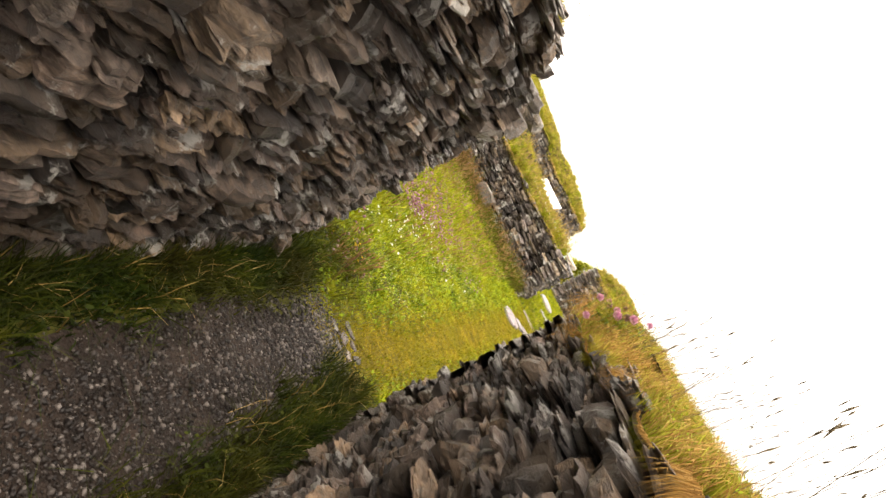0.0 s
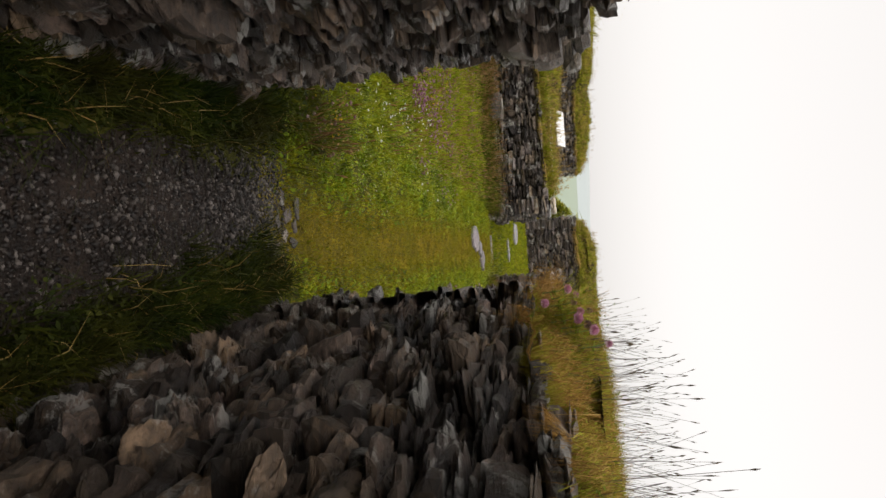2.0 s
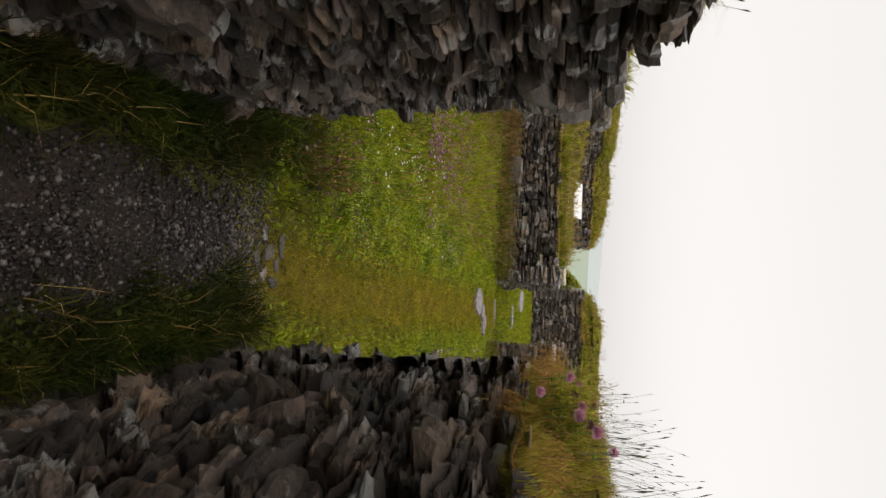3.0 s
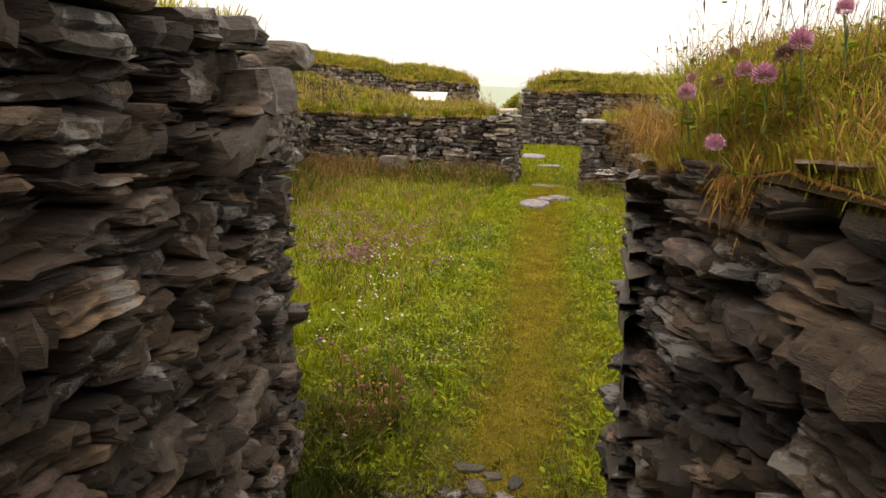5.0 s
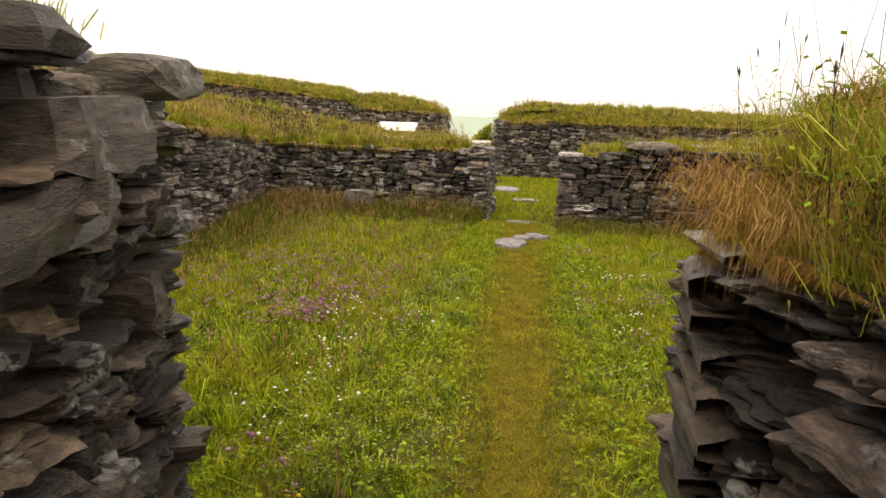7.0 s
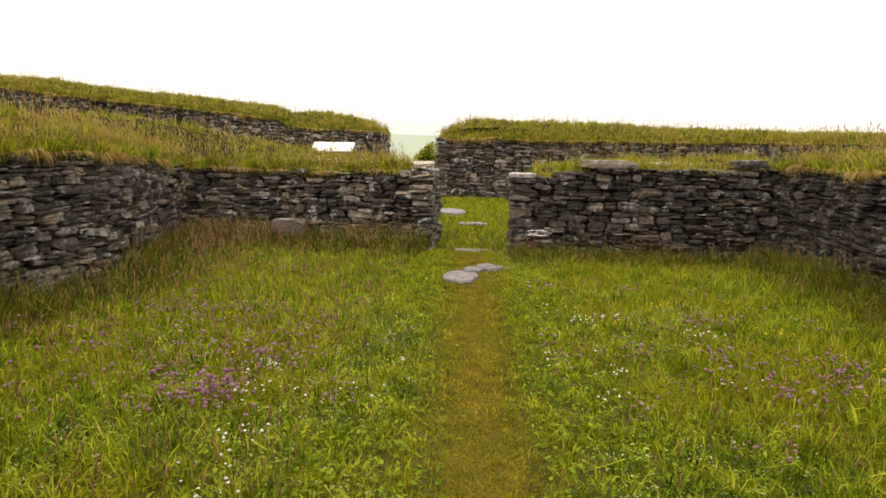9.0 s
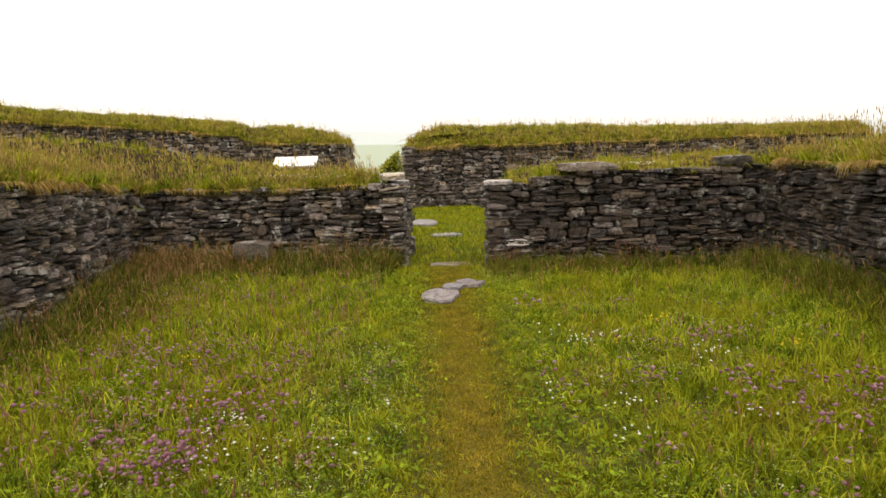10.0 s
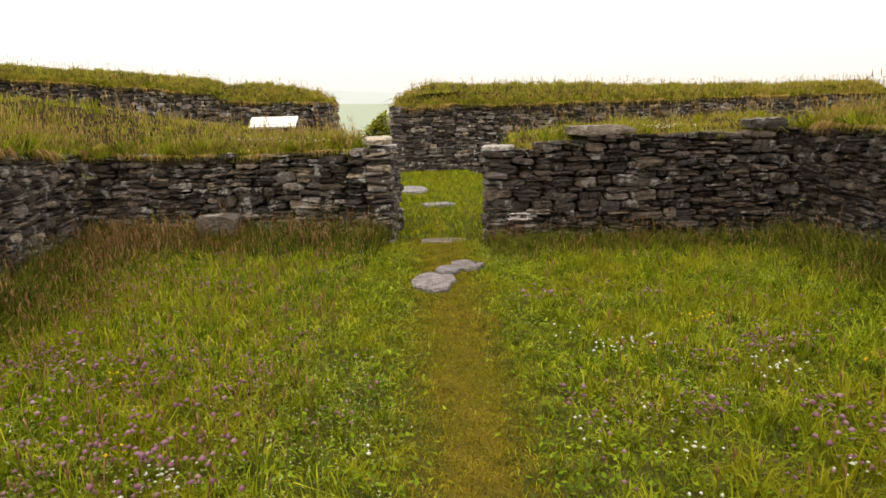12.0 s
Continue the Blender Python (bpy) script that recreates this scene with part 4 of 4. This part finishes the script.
# capstones
slab("capstone", "pale capstone at the end of the gap wall", -0.12, 0.28, 1.15, 0.34, 0.72, 0.07, 2, CAP_SLATE, 10)
slab("capstone", "pale capstone on the corner of the gap wall", 1.2, 0.12, 1.035, 0.36, 0.3, 0.05, 0, CAP_SLATE, 11)
rock("capstone", "long dark slab lying on the gap wall", 2.3, 0.2, 1.22, 0.72, 0.36, 0.1, 3, SLATE_FAR, SINGLE[0])
rock("capstone", "grey block on the gap wall corner", 4.0, 0.13, 1.25, 0.4, 0.34, 0.11, -4, SLATE_FAR, SINGLE[1])
boulder("capstone", "rounded lichened capstone at the passage wall end", 0.475, -8.55, 1.56, 0.21, 0.17, 0.075, 101, LICHENED, 5)
rock("capstone", "broad dark slab on the passage wall", 0.5, -9.02, 1.59, 0.42, 0.26, 0.075, 100, SLATE_WET, 17)
slab_top = np.random.default_rng(420)
slab_p = np.stack([slab_top.uniform(0.28, 0.52, 60), slab_top.uniform(-9.35, -8.72, 60), slab_top.uniform(1.57, 1.59, 60)], 1)
tufts("slab_tuft", slab_p, 22, 0.06, 0.03, 0.0014, 1.1, TURF, "tufts of grass creeping over the broad slab", 421)


# stones that stand out in the walls
boulder("boulder", "pale mossy boulder at the foot of the gap wall", -1.85, -0.1, 0.38, 0.42, 0.26, 0.24, 3, LICHENED, 9)
rock("facing_stone", "pale oblong stone set in the gap wall", 1.4, 0.06, 0.32, 0.3, 0.2, 0.09, 0, CAP_SLATE, 2)
lean_stone = rock("facing_stone", "smooth slanting slab set in the passage wall", 0.575, -9.0, 1.37, 0.38, 0.16, 0.1, 101, SLATE_DRY, SINGLE[4 % len(SINGLE)])
lean_stone.matrix_world = lean_stone.matrix_world @ Matrix.Rotation(radians(-6), 4, "Y")
rock("facing_stone", "broad block set near the top of the passage wall", 0.53, -8.8, 1.485, 0.32, 0.18, 0.115, 101, SLATE_DRY, SINGLE[0])


# ---- information panel ----
def information_panel():
    ob = new("information_panel")
    ob.matrix_world = pose(-2.95, 6.05, -0.02, 0, 0, 2)
    tagged(ob, "low white information panel on two wooden posts", "sign")
    bm = bmesh.new()
    bmesh.ops.create_cube(bm, size=1, matrix=Matrix.Translation((0, 0, 1.25)) @ Matrix.Rotation(radians(28), 4, "X") @ Matrix.Diagonal((0.92, 0.4, 0.03, 1)))
    bmesh.ops.bevel(bm, geom=bm.edges[:], offset=0.006, segments=2)
    part("board", bm, PANEL_WHITE, ob)
    for x in (-0.34, 0.34):
        bm = bmesh.new()
        bmesh.ops.create_cube(bm, size=1, matrix=Matrix.Translation((x, 0.02, 0.58)) @ Matrix.Diagonal((0.09, 0.09, 1.26, 1)))
        bmesh.ops.bevel(bm, geom=bm.edges[:], offset=0.008, segments=1)
        part("post", bm, POST_WOOD, ob)


information_panel()


# ---- hills ----
def hill(name, label, dist, base, heights, mat, seed):
    """A ridge far off: rows of (bearing, height) round the north, with a rounded slope in front."""
    verts = []
    cols, rows = 90, 8
    for i in range(cols + 1):
        a = -75 + 150 * i / cols
        top = lerp_table(a, heights) + dist * 0.004 * soft_noise(a, 0, 0.09, seed)
        for j in range(rows + 1):
            u = j / rows
            d = dist * (0.72 + 0.28 * u)
            verts.append((d * math.sin(radians(a)), d * math.cos(radians(a)), base + (top - base) * math.sin(u * math.pi / 2)))
    w = rows + 1
    faces = [(i * w + j, (i + 1) * w + j, (i + 1) * w + j + 1, i * w + j + 1) for i in range(cols) for j in range(rows)]
    tagged(mesh_object(name, verts, faces, mat, smooth=True), label, "hill", kind="structure")


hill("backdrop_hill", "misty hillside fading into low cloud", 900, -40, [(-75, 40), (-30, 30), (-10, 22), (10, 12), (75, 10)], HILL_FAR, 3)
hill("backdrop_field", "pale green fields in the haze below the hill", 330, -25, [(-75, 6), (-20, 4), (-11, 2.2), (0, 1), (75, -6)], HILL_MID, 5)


# a low bush in the gap between the far walls
bush = np.random.default_rng(410)
bush_p = np.stack([bush.normal(-1.5, 0.28, 5000), bush.normal(10.6, 0.25, 5000), bush.uniform(0, 1.3, 5000)], 1)
bush_p = bush_p[bush_p[:, 2] < 1.3 - 0.9 * np.abs(bush_p[:, 0] + 1.35)]
leaf_carpet("bush_leaves", bush_p, 0.05, 0.045, TURF, "low green bush between the far walls", 411)


# ---- flowers ----
def clover(name, label, x, y, z, h, size, mat, seed, lean=(0.1, 0.0)):
    """A clover: a stem, a round head of many small petals and a few leaves."""
    r = random.Random(seed)
    ob = new(name)
    ob.location = (x, y, z)
    tagged(ob, label, "flower", "clover on the wall top")
    bm = bmesh.new()
    rows = []
    for k in range(5):
        t = k / 4
        c = Vector((lean[0] * h * t * t, lean[1] * h * t * t, h * t))
        rows.append([bm.verts.new(c + Vector((math.cos(math.tau * i / 4), math.sin(math.tau * i / 4), 0)) * 0.0018) for i in range(4)])
    for lo, hi in zip(rows, rows[1:]):
        for i in range(4):
            bm.faces.new((lo[i], lo[(i + 1) % 4], hi[(i + 1) % 4], hi[i]))
    part("stem", bm, STEM, ob)
    top = Vector((lean[0] * h, lean[1] * h, h + size * 0.25))
    bm = bmesh.new()
    for k in range(130):
        u, a = 1 - 1.75 * (k + 0.5) / 130, k * 2.4
        s = math.sqrt(max(0, 1 - u * u))
        d = Vector((s * math.cos(a), s * math.sin(a), u))
        e = Vector((-math.sin(a), math.cos(a), 0))
        f = d.cross(e)
        base, tip = top + d * size * 0.2, top + (d * r.uniform(0.4, 0.5) + Vector((0, 0, 0.08))) * size
        m = (base + tip) / 2
        q = [bm.verts.new(p) for p in (base, m + e * size * 0.085, tip, m - e * size * 0.085, m + f * size * 0.04)]
        bm.faces.new((q[0], q[1], q[4]))
        bm.faces.new((q[1], q[2], q[4]))
        bm.faces.new((q[2], q[3], q[4]))
        bm.faces.new((q[3], q[0], q[4]))
    part("flower_head", bm, mat, ob)
    for k in range(3):
        a = r.uniform(0, math.tau)
        bm = bmesh.new()
        c = Vector((lean[0] * h * 0.2, lean[1] * h * 0.2, h * r.uniform(0.3, 0.6)))
        for b in (-0.9, 0, 0.9):
            d = Vector((math.cos(a + b), math.sin(a + b), 0.25))
            e = Vector((-math.sin(a + b), math.cos(a + b), 0))
            q = [bm.verts.new(c + d * p + e * w + Vector((0, 0, zz))) for p, w, zz in ((0.002, 0, 0), (0.014, 0.007, 0.002), (0.026, 0.004, 0), (0.026, -0.004, 0), (0.014, -0.007, 0.002))]
            bm.faces.new(q)
        part("leaf", bm, WEED, ob)
    return ob


for i, (x, y, z, s, m) in enumerate([
        (1.526, -9.218, 1.435, 0.036, CLOVER), (1.568, -9.272, 1.361, 0.036, CLOVER), (1.657, -9.319, 1.505, 0.042, CLOVER), (1.60, -9.26, 1.47, 0.034, CLOVER),
        (1.62, -9.30, 1.46, 0.042, CLOVER), (1.545, -9.1, 1.46, 0.03, CLOVER), (1.6, -9.13, 1.5, 0.03, PALE_PINK), (1.57, -9.22, 1.455, 0.026, PALE_PINK), (1.64, -9.31, 1.49, 0.034, PALE_PINK), (1.70, -9.34, 1.55, 0.03, CLOVER)]):
    h, lean = (0.06, (-0.7, 0.1)) if z < 1.4 else (0.07, (-0.12, 0.05))
    clover("clover_flower", "pink clover head on a thin stem in the turf" if m is CLOVER else "fading brownish clover head in the turf", x - lean[0] * h, y - lean[1] * h, z - h, h, s, m, 200 + i, lean)


def flower_dots(name, label, p, height, size, mat, seed):
    """Many small flower heads too thick to count: a tuft of petals each."""
    r = np.random.default_rng(seed)
    n = len(p)
    top = p + np.stack([np.zeros(n), np.zeros(n), height * r.uniform(0.6, 1.25, n)], 1)
    s = size * r.uniform(0.4, 1.25, n)
    shape = np.array([(1, 0, 0.1), (0.3, 0.95, 0.2), (-0.8, 0.6, 0), (-0.8, -0.6, 0.2), (0.3, -0.95, 0), (0, 0, 0.9), (0, 0, -0.5)])
    v = top[:, None] + shape[None] * s[:, None, None] * r.uniform(0.7, 1.3, (n, 7, 3))
    k = (np.arange(n) * 7)[:, None]
    t = np.concatenate([k + [i, (i + 1) % 5, 5] for i in range(5)] + [k + [(i + 1) % 5, i, 6] for i in range(5)], 1).reshape(-1, 3)
    tagged(array_object(name, v.reshape(-1, 3), t, mat), label, "flowers", kind="stuff")


def drift(cx, cy, sx, sy, n, seed):
    r = np.random.default_rng(seed)
    k = max(2, n // 9)
    pick = r.integers(0, k, n)
    x, y = r.normal(cx, sx, k)[pick] + r.normal(0, 0.07, n), r.normal(cy, sy, k)[pick] + r.normal(0, 0.07, n)
    keep = (np.abs(x - np.interp(y, *zip(*PATH_LINE))) > 0.45) & (y < -0.3) & (y > -8.2)
    x, y = x[keep], y[keep]
    return np.stack([x, y, [ground_z(a, b) for a, b in zip(x, y)]], 1)


flower_dots("clover_drift", "drift of pink clover in the meadow", np.concatenate([drift(-0.45, -5.45, 0.14, 0.13, 150, 1), drift(-0.5, -4.8, 0.3, 0.2, 90, 14), drift(-1.2, -4.4, 0.5, 0.5, 130, 2), drift(2.9, -4.95, 0.35, 0.3, 170, 3), drift(1.9, -4.2, 0.25, 0.3, 50, 17), drift(2.0, -2.8, 0.4, 0.4, 25, 4), drift(0.1, -7.4, 0.12, 0.3, 12, 8)]), 0.14, 0.0155, PINK, 5)
flower_dots("faded_clover", "faded brownish-pink clover in the meadow", np.concatenate([drift(-0.9, -4.6, 0.6, 0.7, 560, 5), drift(-1.4, -2.8, 0.7, 0.8, 480, 6), drift(2.5, -4.1, 0.7, 0.8, 420, 7), drift(0.6, -7.95, 0.12, 0.15, 40, 15)]), 0.12, 0.013, PALE_PINK, 6)
flower_dots("white_clover", "scattered white clover in the meadow", np.concatenate([drift(0.0, -5.5, 0.4, 0.5, 90, 9), drift(-0.1, -6.6, 0.3, 0.4, 50, 16), drift(2.0, -4.2, 0.7, 1.0, 130, 10)]), 0.09, 0.01, WHITE_PETAL, 7)
flower_dots("buttercups", "scattered yellow buttercups in the meadow", np.concatenate([drift(2.6, -3.6, 1.0, 1.3, 60, 11), drift(-1.0, -3.4, 1.0, 1.0, 20, 12), drift(0.3, -7.85, 0.12, 0.2, 16, 13)]), 0.13, 0.009, YELLOW, 8)
r = np.random.default_rng(77)
daisies = np.stack([np.concatenate([r.normal(-1.25, 0.35, 45), r.normal(2.95, 0.3, 40)]), r.uniform(0.1, 0.5, 85), np.concatenate([np.full(45, 1.1), np.full(40, 1.13)])], 1)
flower_dots("daisies", "small white daisies in the wall-top turf", daisies, 0.06, 0.011, WHITE_PETAL, 9)
